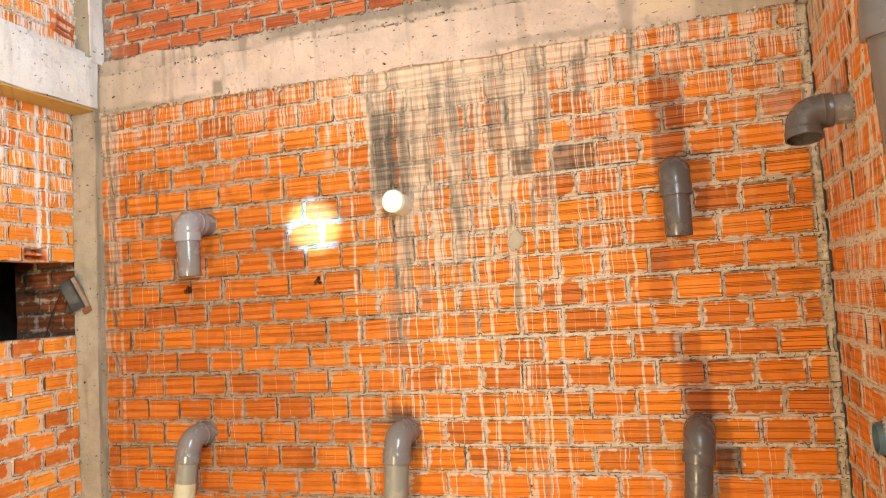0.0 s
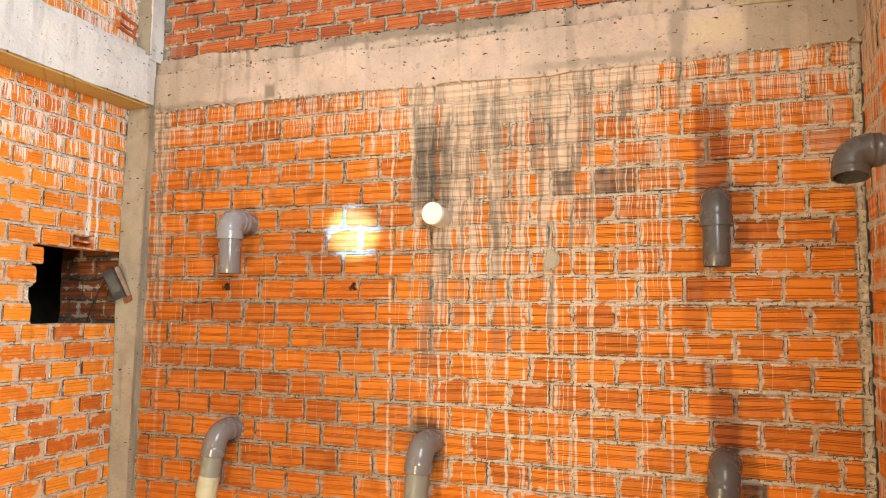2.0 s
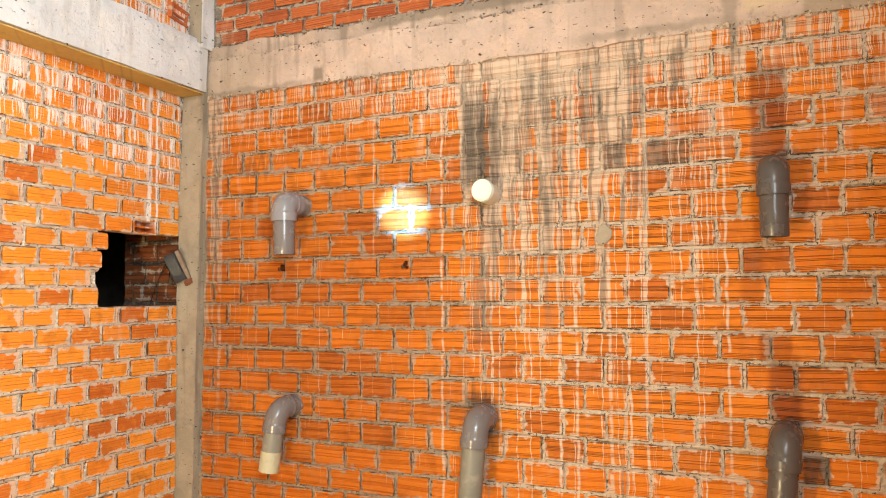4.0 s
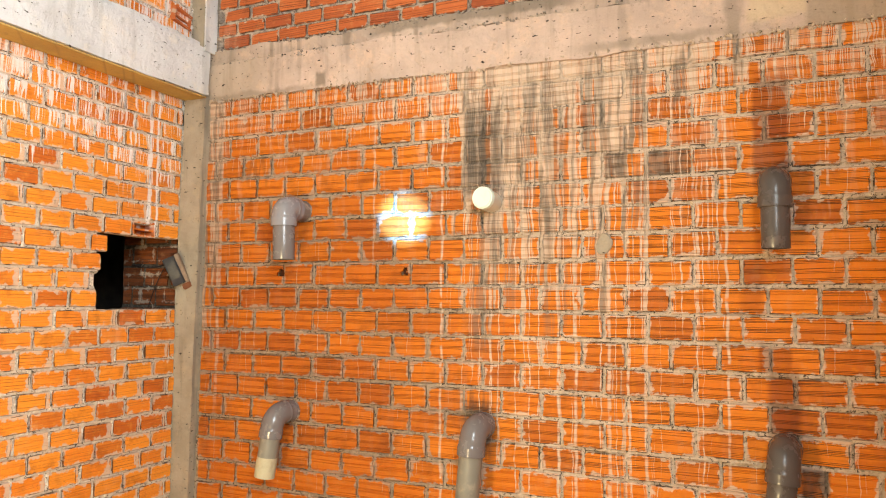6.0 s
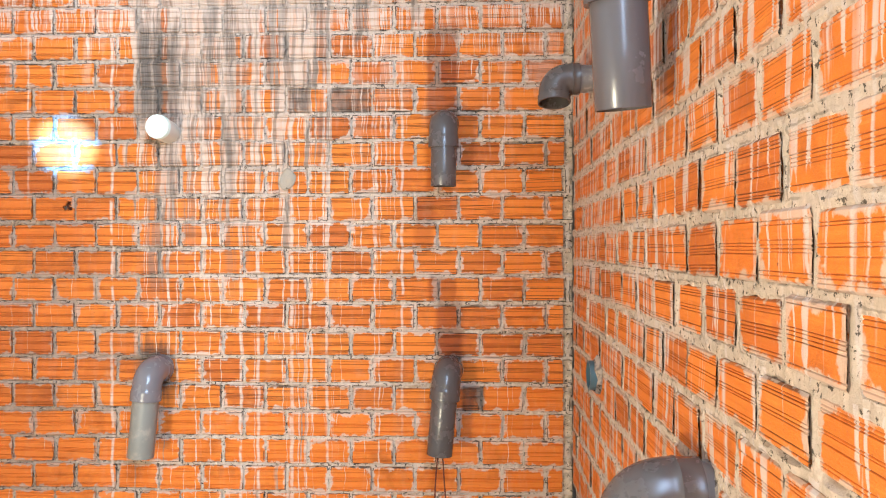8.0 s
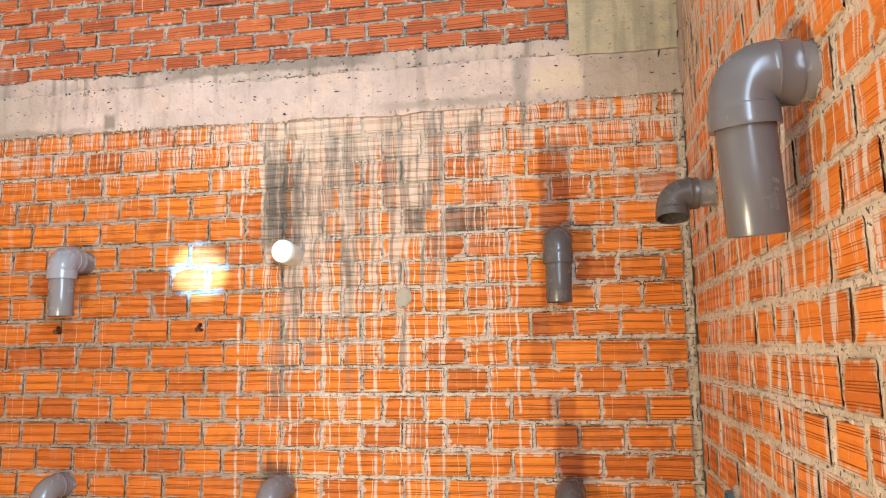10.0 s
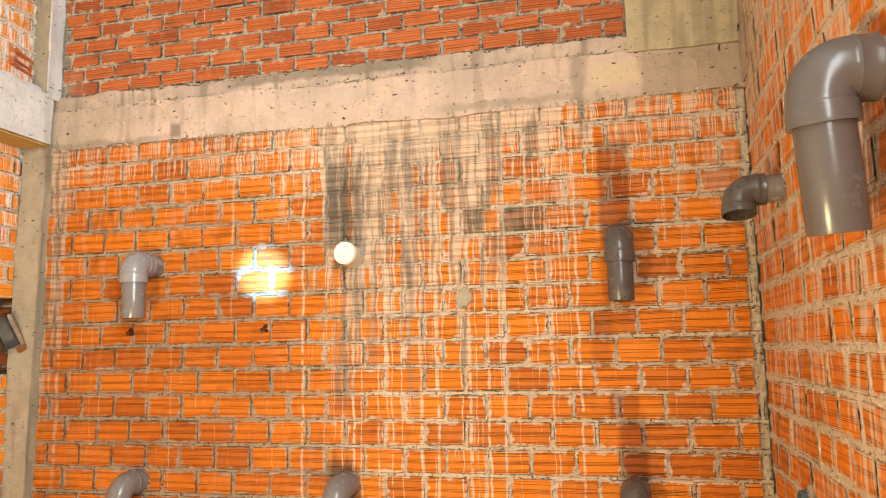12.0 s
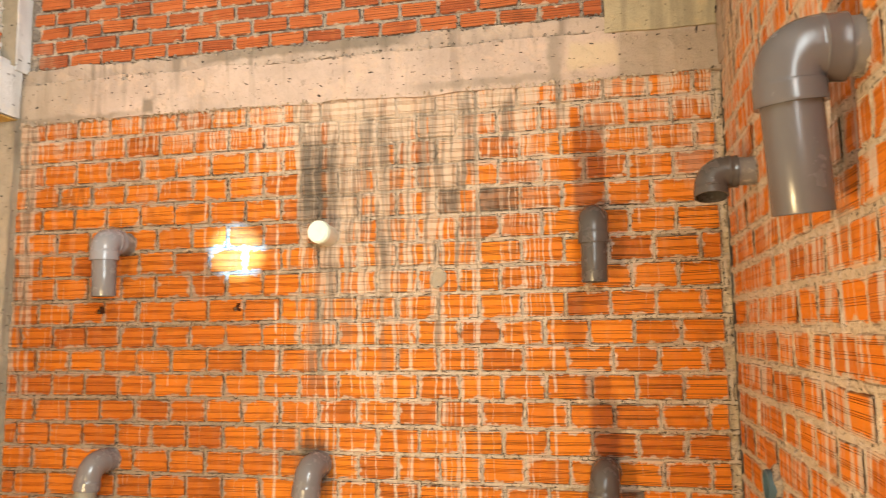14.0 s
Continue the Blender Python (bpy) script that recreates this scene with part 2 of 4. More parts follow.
        slurry, grey, soot, damp_and_shade = n.math("MULTIPLY", n.step(patchy, 0.1, 0.25), 0.25), 0.0, 0.0, 0.0
    # mortar wiped over the brick edges, and lime that has bled out of the joints
    smear = n.noise(n.position(), 19.0, 4.0, 0.65)
    rim = {"north": -0.005, "east": 0.07, "west": 0.02, "upper": -0.08}[which]
    rim = n.step(n.math("ADD", n.math("SUBTRACT", smear, n.math("MULTIPLY", near, 11.0)), rim), 0.33, 0.42)
    bled = n.step(n.math("ADD", gate, n.math("MULTIPLY", n.math("SUBTRACT", smear, 0.5), 0.25)), -0.02, 0.12, 0.1 if which != "west" else 0.7, 0.95)
    if which == "north":
        bled = both(n, bled, n.step(n.math("ADD", uw, smear), -1.2, -0.5, 0.0, 0.85))
    color = n.mix(n.math("MULTIPLY", rim, 0.75), color, n.mix(bled, (0.42, 0.345, 0.26), LIME if which != "east" else (0.58, 0.47, 0.37)))
    n.coat = slurry
    lime = n.math("MULTIPLY", lime, n.math("SUBTRACT", 1.0, n.math("MULTIPLY", slurry, 0.45)))
    film = n.noise(n.vec(n.math("MULTIPLY", u, 40.0), 1.0, n.math("MULTIPLY", z, 6.0)), 1.0, 3.0)
    c = color
    tone = n.noise(n.vec(n.math("MULTIPLY", uw, 38.0), n.math("MULTIPLY", row, 0.21), n.math("MULTIPLY", z, 2.6)), 1.0, 2.0)
    c = n.mix(n.math("MULTIPLY", slurry, n.step(film, 0.25, 0.6, 0.66, 0.95)), c, n.mix(n.step(tone, 0.46, 0.56), CEMENT, (0.29, 0.22, 0.16)))
    c = n.mix(grey, c, CEMENT_AND_SHADOW)
    c = n.mix(n.math("MULTIPLY", soot, n.step(smear, 0.3, 0.6, 0.55, 1.0)), c, SOOT)
    c = n.mix(n.math("MULTIPLY", lime, n.step(film, 0.2, 0.6, 0.5, 0.9)), c, {"west": (0.80, 0.75, 0.72), "east": (0.60, 0.51, 0.45)}.get(which, LIME))
    c = n.mix(damp_and_shade, c, n.times(c, DAMP_AND_SHADE))
    # thin dark lines painted for the shade in gaps between mortar and bricks
    edge = n.math("ABSOLUTE", n.math("SUBTRACT", near, n.math("ADD", 0.0085, n.math("MULTIPLY", n.math("SUBTRACT", n.noise(n.position(), 40.0, 2.0), 0.5), 0.012))))
    gaps = n.math("MULTIPLY", n.step(edge, 0.001, 0.0028, 1.0, 0.0), n.step(n.noise(n.vec(n.math("MULTIPLY", u, 1.0), 21.0, z), 12.0, 2.0), 0.51, 0.57))
    return n.mix(n.math("MULTIPLY", gaps, n.math("SUBTRACT", 0.4 if which == "east" else 0.85, n.math("MULTIPLY", slurry, 0.75))), c, (0.05, 0.035, 0.025))


def brick_material(which, tones, ribbed=True):
    n = Nodes("clay_brick_" + which)
    p = n.position()
    r = n.random()
    a = n.mix(n.step(r, 0.15, 0.95), tones[0], tones[1])
    a = n.mix(n.step(n.math("FRACT", n.math("MULTIPLY", r, 7.3)), 0.66, 0.98), a, tones[2])
    blot = n.noise(p, 26.0, 4.0, 0.6)
    a = n.mix(n.step(blot, 0.5, 0.75, 0.0, 0.45), a, tones[3])
    a = n.mix(n.step(n.noise(p, 7.0, 5.0, 0.6), 0.52, 0.72, 0.0, 0.45), a, tuple(v * 0.5 for v in tones[2]))
    # old mortar film smeared on the faces
    film = n.step(n.noise(p, 11.0, 5.0, 0.65), 0.58, 0.72, 0.0, 0.3)
    a = n.mix(film, a, (0.60, 0.30, 0.13))
    x, y, z = n.xyz(p)
    along = n.math("ADD", x, y)
    fine = n.noise(n.vec(n.math("MULTIPLY", along, 7.0), n.math("MULTIPLY", r, 30.0), n.math("MULTIPLY", z, 150.0)), 1.0, 3.0, 0.6)
    a = n.mix(n.step(fine, 0.52, 0.66, 0.0, 0.3), a, tuple(v * k for v, k in zip(tones[2], (0.78, 0.95, 1.0))))
    # lighter streaks painted for the highlights on the ridges
    a = n.mix(n.step(fine, 0.32, 0.46, 0.35, 0.0), a, tones[3])
    if ribbed:   # shade in the ribs painted by depth, more on some bricks than on others
        ribs = n.step(n.xyz(n.local())[1], 0.0004, 0.0020, 0.0, 1.0)
        ribs = n.math("MULTIPLY", ribs, n.step(n.noise(p, 16.0, 3.0), 0.3, 0.6, 0.55, 1.0))
        ribs = n.math("MULTIPLY", ribs, n.step(n.math("FRACT", n.math("MULTIPLY", r, 17.7)), 0.0, 1.0, 0.45, 1.0))
        if which == "north":
            ribs = n.math("MULTIPLY", ribs, n.step(x, -2.3, -0.7, 0.4, 1.0))
        a = n.mix(ribs, a, (0.10, 0.045, 0.02))
    c = weather(n, a, which)
    # the same rib shade again, faintly over lime and cement
    if ribbed:
        c = n.mix(n.math("MULTIPLY", ribs, n.step(n.noise(p, 9.0, 3.0), 0.35, 0.65, 0.02, 0.16)), c, (0.11, 0.06, 0.03))
    c = n.mix(n.step(n.noise(p, 70.0, 3.0, 0.7), 0.66, 0.74, 0.0, 0.7), c, (0.12, 0.05, 0.025))
    n.bump(n.noise(p, 190.0, 3.0, 0.6), 0.5, 0.004)
    return n.done(c, n.step(blot, 0.3, 0.8, 0.62, 0.9), 0.35)


def mortar_material(which, base=(0.40, 0.345, 0.28)):
    n = Nodes("mortar_" + which)
    p = n.position()
    a = n.mix(n.step(n.noise(p, 34.0, 5.0, 0.7), 0.38, 0.66), tuple(v * 0.72 for v in base), tuple(min(1, v * 1.45) for v in base))
    a = n.mix(n.step(n.noise(p, 6.0, 3.0), 0.5, 0.72, 0.0, 0.5), a, tuple(v * 0.6 for v in base))
    a = n.mix(n.step(n.noise(p, 130.0, 4.0, 0.75), 0.46, 0.62, 0.0, 0.5), a, tuple(v * 0.5 for v in base))
    if which == "north":           # lime has soaked the joints of the middle and the east half
        x, y, z = n.xyz(p)
        pale = n.math("MULTIPLY", n.step(n.math("ADD", x, n.math("MULTIPLY", n.noise(p, 1.7, 3.0), 1.6)), -1.1, -0.3), n.step(n.noise(p, 5.0, 4.0, 0.65), 0.36, 0.56, 0.35, 1.0))
        a = n.mix(pale, a, n.mix(n.step(n.noise(p, 38.0, 4.0, 0.7), 0.42, 0.60), (0.54, 0.42, 0.29), (0.80, 0.65, 0.47)))
    c = weather(n, a, which)
    # dark specks painted for the small shadows in the crumbly joints
    pits = n.step(n.noise(p, 60.0, 4.0, 0.7), 0.57, 0.63, 0.0, 0.9)
    pits = n.math("MULTIPLY", pits, n.math("SUBTRACT", 1.0, n.math("MULTIPLY", n.coat, 0.85)))
    c = n.mix(pits, c, (0.055, 0.043, 0.033))
    n.bump(n.noise(p, 110.0, 6.0, 0.75), 0.55 if which == "east" else 0.8, 0.008 if which == "east" else 0.010)
    return n.done(c, 0.95, 0.15)


def concrete_material(name, light, dark, tint, pits=1.0, form=1.0, marks=()):
    n = Nodes(name)
    p = n.position()
    x, y, z = n.xyz(p)
    u = n.math("ADD", x, y)
    a = n.mix(n.step(n.noise(p, 2.6, 6.0, 0.65), 0.36, 0.64), light, dark)
    a = n.mix(n.step(n.noise(p, 9.0, 5.0, 0.7), 0.50, 0.68, 0.0, 0.55), a, tuple(v * k for v, k in zip(light, (1.12, 1.04, 0.92))))
    a = n.mix(n.step(n.noise(p, 75.0, 4.0, 0.7), 0.52, 0.70, 0.0, 0.45), a, dark)
    a = n.mix(n.step(n.noise(n.vec(n.math("MULTIPLY", u, 11.0), 2.0, n.math("MULTIPLY", z, 1.2)), 1.0, 3.0), 0.52, 0.66, 0.0, 0.75 * form), a, tint)
    a = n.mix(n.step(n.noise(p, 17.0, 5.0, 0.7), 0.57, 0.70, 0.0, 0.55), a, tint)
    for u0, u1, z0, z1, su, sz, k, color in marks:
        w = n.math("MULTIPLY", n.math("SUBTRACT", n.noise(p, 14.0, 3.0), 0.5), 0.05)
        a = n.mix(n.math("MULTIPLY", n.math("MULTIPLY", n.band(n.math("ADD", x, w), u0, u1, su), n.band(n.math("ADD", z, w), z0, z1, sz)), k), a, color)
    # air holes and scars, wider than high
    hole = n.step(n.noise(n.vec(n.math("MULTIPLY", u, 30.0), 4.0, n.math("MULTIPLY", z, 62.0)), 1.0, 2.0, 0.5), 0.668, 0.70, 0.0, pits)
    a = n.mix(hole, a, tuple(v * 0.14 for v in dark))
    n.bump(n.math("SUBTRACT", n.math("ADD", n.noise(p, 45.0, 6.0, 0.75), n.math("MULTIPLY", n.noise(p, 7.0, 4.0), 1.5)), n.math("MULTIPLY", hole, 1.5)), 0.9, 0.009)
    return n.done(a, 0.92, 0.2)


def plastic_material(name, color, dirt, rough=0.32, amount=0.5):
    n = Nodes(name)
    p = n.local()
    d = n.step(n.noise(p, 14.0, 5.0, 0.65), 0.5, 0.72, 0.0, amount)
    c = n.mix(d, color, dirt)
    c = n.mix(n.step(n.noise(p, 28.0, 3.0), 0.73, 0.76, 0.0, 0.6), c, (0.16, 0.11, 0.075))
    n.bump(n.noise(p, 60.0, 2.0), 0.08, 0.002)
    return n.done(c, n.step(d, 0.0, 0.5, rough, 0.6), 0.5)


def plain_material(name, color, rough=0.7, grain=40.0):
    n = Nodes(name)
    p = n.local()
    c = n.mix(n.step(n.noise(p, grain, 4.0), 0.3, 0.7), color, tuple(v * 0.7 for v in color))
    n.bump(n.noise(p, grain * 3, 3.0), 0.3, 0.004)
    return n.done(c, rough, 0.3)


ORANGE = ((0.72, 0.198, 0.012), (0.65, 0.165, 0.010), (0.50, 0.12, 0.010), (0.76, 0.26, 0.03))
RUST = ((0.50, 0.125, 0.035), (0.43, 0.10, 0.028), (0.34, 0.075, 0.024), (0.56, 0.19, 0.07))
PALE = ((0.82, 0.272, 0.026), (0.76, 0.215, 0.02), (0.52, 0.115, 0.014), (0.80, 0.34, 0.07))
# rust tones darkened for the shade behind the broken opening
RUST_IN_SHADE = ((0.27, 0.072, 0.02), (0.23, 0.06, 0.017), (0.17, 0.044, 0.014), (0.30, 0.095, 0.03))
AMBER = ((0.70, 0.192, 0.013), (0.64, 0.165, 0.011), (0.50, 0.122, 0.010), (0.74, 0.255, 0.03))
M_BRICK = {"north": brick_material("north", ORANGE), "east": brick_material("east", AMBER), "west": brick_material("west", PALE), "upper": brick_material("upper", RUST)}
M_BRICK["in_shade"] = brick_material("upper", RUST_IN_SHADE)
M_JOINED = {k: brick_material(k, v, False) for k, v in (("north", ORANGE), ("east", AMBER), ("west", PALE), ("upper", RUST))}
M_MORTAR = {"north": mortar_material("north", (0.48, 0.355, 0.225)), "east": mortar_material("east", (0.62, 0.49, 0.37)), "west": mortar_material("west", (0.72, 0.62, 0.51)), "upper": mortar_material("upper", (0.33, 0.275, 0.235))}
# mortar of the same wall, its colour darkened for the shade
M_MORTAR["in_shade"] = mortar_material("upper", (0.13, 0.105, 0.08))
M_BEAM = concrete_material("ring_beam_concrete", (0.64, 0.485, 0.40), (0.50, 0.38, 0.31), (0.28, 0.215, 0.16), form=0.55, marks=(
    (-2.385, -2.325, 2.65, 2.735, 0.012, 0.015, 0.75, (0.19, 0.15, 0.11)), (-0.17, 0.06, 2.70, 2.82, 0.02, 0.02, 0.7, (0.66, 0.52, 0.34)),
    (-0.26, -0.20, 2.6, 2.9, 0.02, 0.02, 0.6, (0.24, 0.20, 0.15)), (-3.3, -2.75, 2.6, 3.0, 0.12, 0.05, 0.55, (0.35, 0.28, 0.20)), (-3.3, -2.4, 2.64, 2.675, 0.2, 0.012, 0.55, (0.24, 0.19, 0.14)), (-0.9, -0.25, 2.655, 2.69, 0.15, 0.012, 0.5, (0.26, 0.21, 0.15)),
    (0.06, 0.5, 2.6, 2.85, 0.03, 0.03, 0.6, (0.34, 0.27, 0.185)), (-1.0, -0.2, 2.885, 2.95, 0.08, 0.015, 0.6, (0.26, 0.22, 0.18))))
M_HAUNCH = concrete_material("haunch_mortar", (0.58, 0.445, 0.36), (0.43, 0.33, 0.265), (0.25, 0.195, 0.15), marks=(
    (-2.05, -0.95, 2.90, 2.96, 0.1, 0.012, 0.7, (0.20, 0.165, 0.125)), (-3.3, -2.9, 2.85, 2.96, 0.1, 0.02, 0.5, (0.25, 0.2, 0.15))))
M_WHITE = concrete_material("pale_side_beam_concrete", (0.70, 0.70, 0.71), (0.60, 0.60, 0.61), (0.42, 0.41, 0.40), form=0.6)
M_UNDER = concrete_material("form_stained_concrete", (0.56, 0.37, 0.12), (0.46, 0.29, 0.10), (0.30, 0.2, 0.09), pits=0.3)
M_COLUMN = concrete_material("column_concrete", (0.42, 0.355, 0.27), (0.32, 0.27, 0.20), (0.22, 0.185, 0.14))
M_PLASTER = concrete_material("yellowed_render", (0.54, 0.44, 0.28), (0.42, 0.35, 0.23), (0.27, 0.23, 0.16), pits=0.6, form=0.8)
M_GREY = plastic_material("grey_pvc", (0.165, 0.152, 0.152), (0.21, 0.19, 0.18), 0.22, 0.35)
M_GREYLIGHT = plastic_material("pale_grey_pvc", (0.24, 0.235, 0.25), (0.29, 0.275, 0.27), 0.22, 0.4)
M_GREYBIG = plastic_material("slate_grey_pvc", (0.10, 0.088, 0.086), (0.13, 0.112, 0.10), 0.25, 0.12)
M_GREYDARK = plastic_material("brownish_grey_pvc", (0.088, 0.076, 0.07), (0.13, 0.108, 0.09), 0.26, 0.4)
M_GREYPALE = plastic_material("limed_grey_pvc", (0.21, 0.20, 0.165), (0.34, 0.30, 0.23), 0.45, 0.8)
M_SMEARED = plastic_material("mortar_smeared_pvc", (0.17, 0.15, 0.135), (0.52, 0.46, 0.38), 0.6, 0.9)
M_CREAM = plastic_material("cement_coated_pvc", (0.47, 0.43, 0.29), (0.36, 0.32, 0.22), 0.6, 0.8)
M_CAP = plastic_material("white_green_cap", (0.74, 0.84, 0.72), (0.58, 0.74, 0.56), 0.35, 0.5)
M_CAPWALL = plastic_material("cream_pvc", (0.66, 0.60, 0.48), (0.45, 0.40, 0.32), 0.5, 0.6)
M_BLUE = plastic_material("blue_grey_pvc", (0.07, 0.13, 0.16), (0.12, 0.13, 0.13), 0.4)
M_BLACK = plain_material("black_plastic", (0.03, 0.03, 0.035), 0.6)
M_CARD = plain_material("brown_board", (0.28, 0.20, 0.14), 0.85)
M_WIRE = plain_material("red_brown_wire", (0.13, 0.03, 0.02), 0.6)
M_DARKWIRE = plain_material("dark_wire", (0.05, 0.035, 0.03), 0.6)
M_CLOSE = plain_material("bare_cement_render", (0.42, 0.37, 0.30), 0.95, 5.0)
M_SLAB = plain_material("slab_soffit_concrete", (0.45, 0.42, 0.38), 0.95, 5.0)
# unseen floor, kept pale to bounce light onto the lower walls
M_FLOOR = plain_material("pale_concrete_floor", (0.46, 0.42, 0.36), 0.95, 6.0)
# dark clay colour that paints the shade inside the broken holes
M_HOLE_SHADE = plain_material("hole_shade_clay", (0.10, 0.03, 0.012), 0.95)


# ---- mesh helpers ----
def to_mesh(name, bm, material):
    bmesh.ops.recalc_face_normals(bm, faces=bm.faces)
    me = bpy.data.meshes.new(name)
    bm.to_mesh(me)
    bm.free()
    me.materials.append(material)
    return me


def part(name, bm, material, parent=None, label="", smooth=False):
    me = to_mesh(name, bm, material)
    if smooth:
        me.shade_smooth()
    ob = new(name, me)
    ob.parent = parent
    return tagged(ob, label)


def block(x0, x1, y0, y1, z0, z1, cell=0.0, rough=0.0, bevel=0.0, seed=0.0):
    """A box; with cell its faces are cut into a grid and pushed about by noise."""
    bm = bmesh.new()
    bmesh.ops.create_cube(bm, size=1.0, matrix=Matrix.Translation(((x0 + x1) / 2, (y0 + y1) / 2, (z0 + z1) / 2)) @ Matrix.Diagonal((x1 - x0, y1 - y0, z1 - z0, 1)))
    if cell:
        for axis, a, b in ((0, x0, x1), (1, y0, y1), (2, z0, z1)):
            no = [0, 0, 0]
            no[axis] = 1
            for i in range(1, max(1, round((b - a) / cell))):
                co = [0, 0, 0]
                co[axis] = a + (b - a) * i / max(1, round((b - a) / cell))
                bmesh.ops.bisect_plane(bm, geom=bm.verts[:] + bm.edges[:] + bm.faces[:], plane_co=co, plane_no=no)
        for v in bm.verts:
            q = v.co * 6 + Vector((seed, 0, 0))
            v.co += rough * (noise.noise_vector(q) + 0.5 * noise.noise_vector(q * 4))
    elif bevel:
        bmesh.ops.bevel(bm, geom=bm.edges[:], offset=bevel, segments=2, affect="EDGES")
    return bm


def joint_gap(z0, pitch, first_even, first_odd, length):
    """How far a point of a wall lies from the nearest joint's middle."""
    def gap(u, z):
        c = (z - z0) / pitch
        k = math.floor(c)
        bed = min(c - k, 1 - c + k) * pitch
        f = ((u - (first_even if k % 2 == 0 else first_odd)) / length) % 1.0
        return min(bed, min(f, 1 - f) * length)
    return gap


def mortar_sheet(u0, u1, z0, z1, place, thick, gap, deep=0.004, rough=0.006, width=0.013, hole=None, cell=0.012):
    """Uneven mortar face of a wall with its thickness behind. place(u, d, z): d is the depth behind the brick faces.
    It wells up along the joints, over some of the brick edges, and lies deep behind the bricks."""
    bm = bmesh.new()
    nu, nz = round((u1 - u0) / cell), round((z1 - z0) / cell)
    grid = {}
    for i in range(nu + 1):
        for k in range(nz + 1):
            u, z = u0 + (u1 - u0) * i / nu, z0 + (z1 - z0) * k / nz
            a, b = noise.noise((u * 17, z * 17, 1.7)), noise.noise((u * 61, z * 61, 5.1))
            swell = min(1.0, max(0.0, (gap(u, z) - width * (1 + 0.7 * a)) / 0.006))
            d = (deep + rough * (a + 0.9 * b)) * (1 - swell) + 0.016 * swell
            grid[i, k] = bm.verts.new(place(u + 0.003 * b, d, z + 0.003 * a))
    for i in range(nu):
        for k in range(nz):
            u, z = u0 + (u1 - u0) * (i + 0.5) / nu, z0 + (z1 - z0) * (k + 0.5) / nz
            if hole and hole(u, z):
                continue
            bm.faces.new([grid[i, k], grid[i + 1, k], grid[i + 1, k + 1], grid[i, k + 1]])
    shift = Vector(place(0, thick, 0)) - Vector(place(0, 0, 0))
    made = bmesh.ops.extrude_face_region(bm, geom=bm.faces[:])
    bmesh.ops.translate(bm, vec=shift, verts=[g for g in made["geom"] if isinstance(g, bmesh.types.BMVert)])
    bmesh.ops.delete(bm, geom=[v for v in bm.verts if not v.link_faces], context="VERTS")
    return bm


def brick_profile(h, grooves, rng, deep=1.0):
    """Depth and height along a ribbed clay face, from bottom to top."""
    pts = [(0.005, 0.0), (0.0, 0.005)]
    for c in grooves:
        if rng.random() < 0.16:
            continue
        c += rng.uniform(-0.008, 0.008)
        w, d = rng.uniform(0.0013, 0.0020), deep * rng.uniform(0.0024, 0.0042)
        pts += [(0.0, c * h - w), (d, c * h), (0.0, c * h + w)]
    return pts + [(0.0, h - 0.005), (0.005, h)]


def brick_faces(bm, length, h, grooves, rng, depth=0.07, base=Matrix(), deep=1.0):
    prof = brick_profile(h, grooves, rng, deep)
    sides = []
    for s in (-1, 1):
        lean = rng.uniform(-0.004, 0.004)
        ragged = [rng.uniform(-0.0025, 0.0025) + lean * (z / h - 0.5) for d, z in prof]
        ragged[0] -= s * rng.uniform(0.003, 0.012)
        ragged[-1] -= s * rng.uniform(0.003, 0.012)
        ragged[1] -= s * rng.uniform(0.0, 0.004)
        ragged[-2] -= s * rng.uniform(0.0, 0.004)
        sides.append([bm.verts.new(base @ Vector((s * length / 2 + e, d, z))) for (d, z), e in zip(prof, ragged)])
    for i in range(len(prof) - 1):
        bm.faces.new([sides[0][i], sides[1][i], sides[1][i + 1], sides[0][i + 1]])
    backs = [[bm.verts.new(base @ Vector((s * length / 2, depth, z))) for z in (0, h)] for s in (-1, 1)]
    bm.faces.new([sides[0][0], backs[0][0], backs[1][0], sides[1][0]])
    bm.faces.new([sides[0][-1], sides[1][-1], backs[1][1], backs[0][1]])
    for s, b in zip(sides, backs):
        bm.faces.new([s[0], s[-1], b[1], b[0]])


SIX_HOLE = (0.10, 0.155, 0.21, 0.42, 0.475, 0.53, 0.585, 0.79, 0.845, 0.90)
FOUR_HOLE = (0.25, 0.40, 0.60, 0.75)
SMOOTH = (0.5,)
SHARED = {}


def brick_mesh(kind, length, h, grooves, material, deep=1.0):
    key = (kind, round(length / 0.012), SHARED.setdefault((kind, "n"), 0) % 14)
    SHARED[kind, "n"] += 1
    if key not in SHARED:
        rng = random.Random(repr(key))
        bm = bmesh.new()
        brick_faces(bm, length, h * rng.uniform(0.94, 1.035), grooves, rng, deep=deep)
        SHARED[key] = to_mesh("brick", bm, material)
    return SHARED[key]


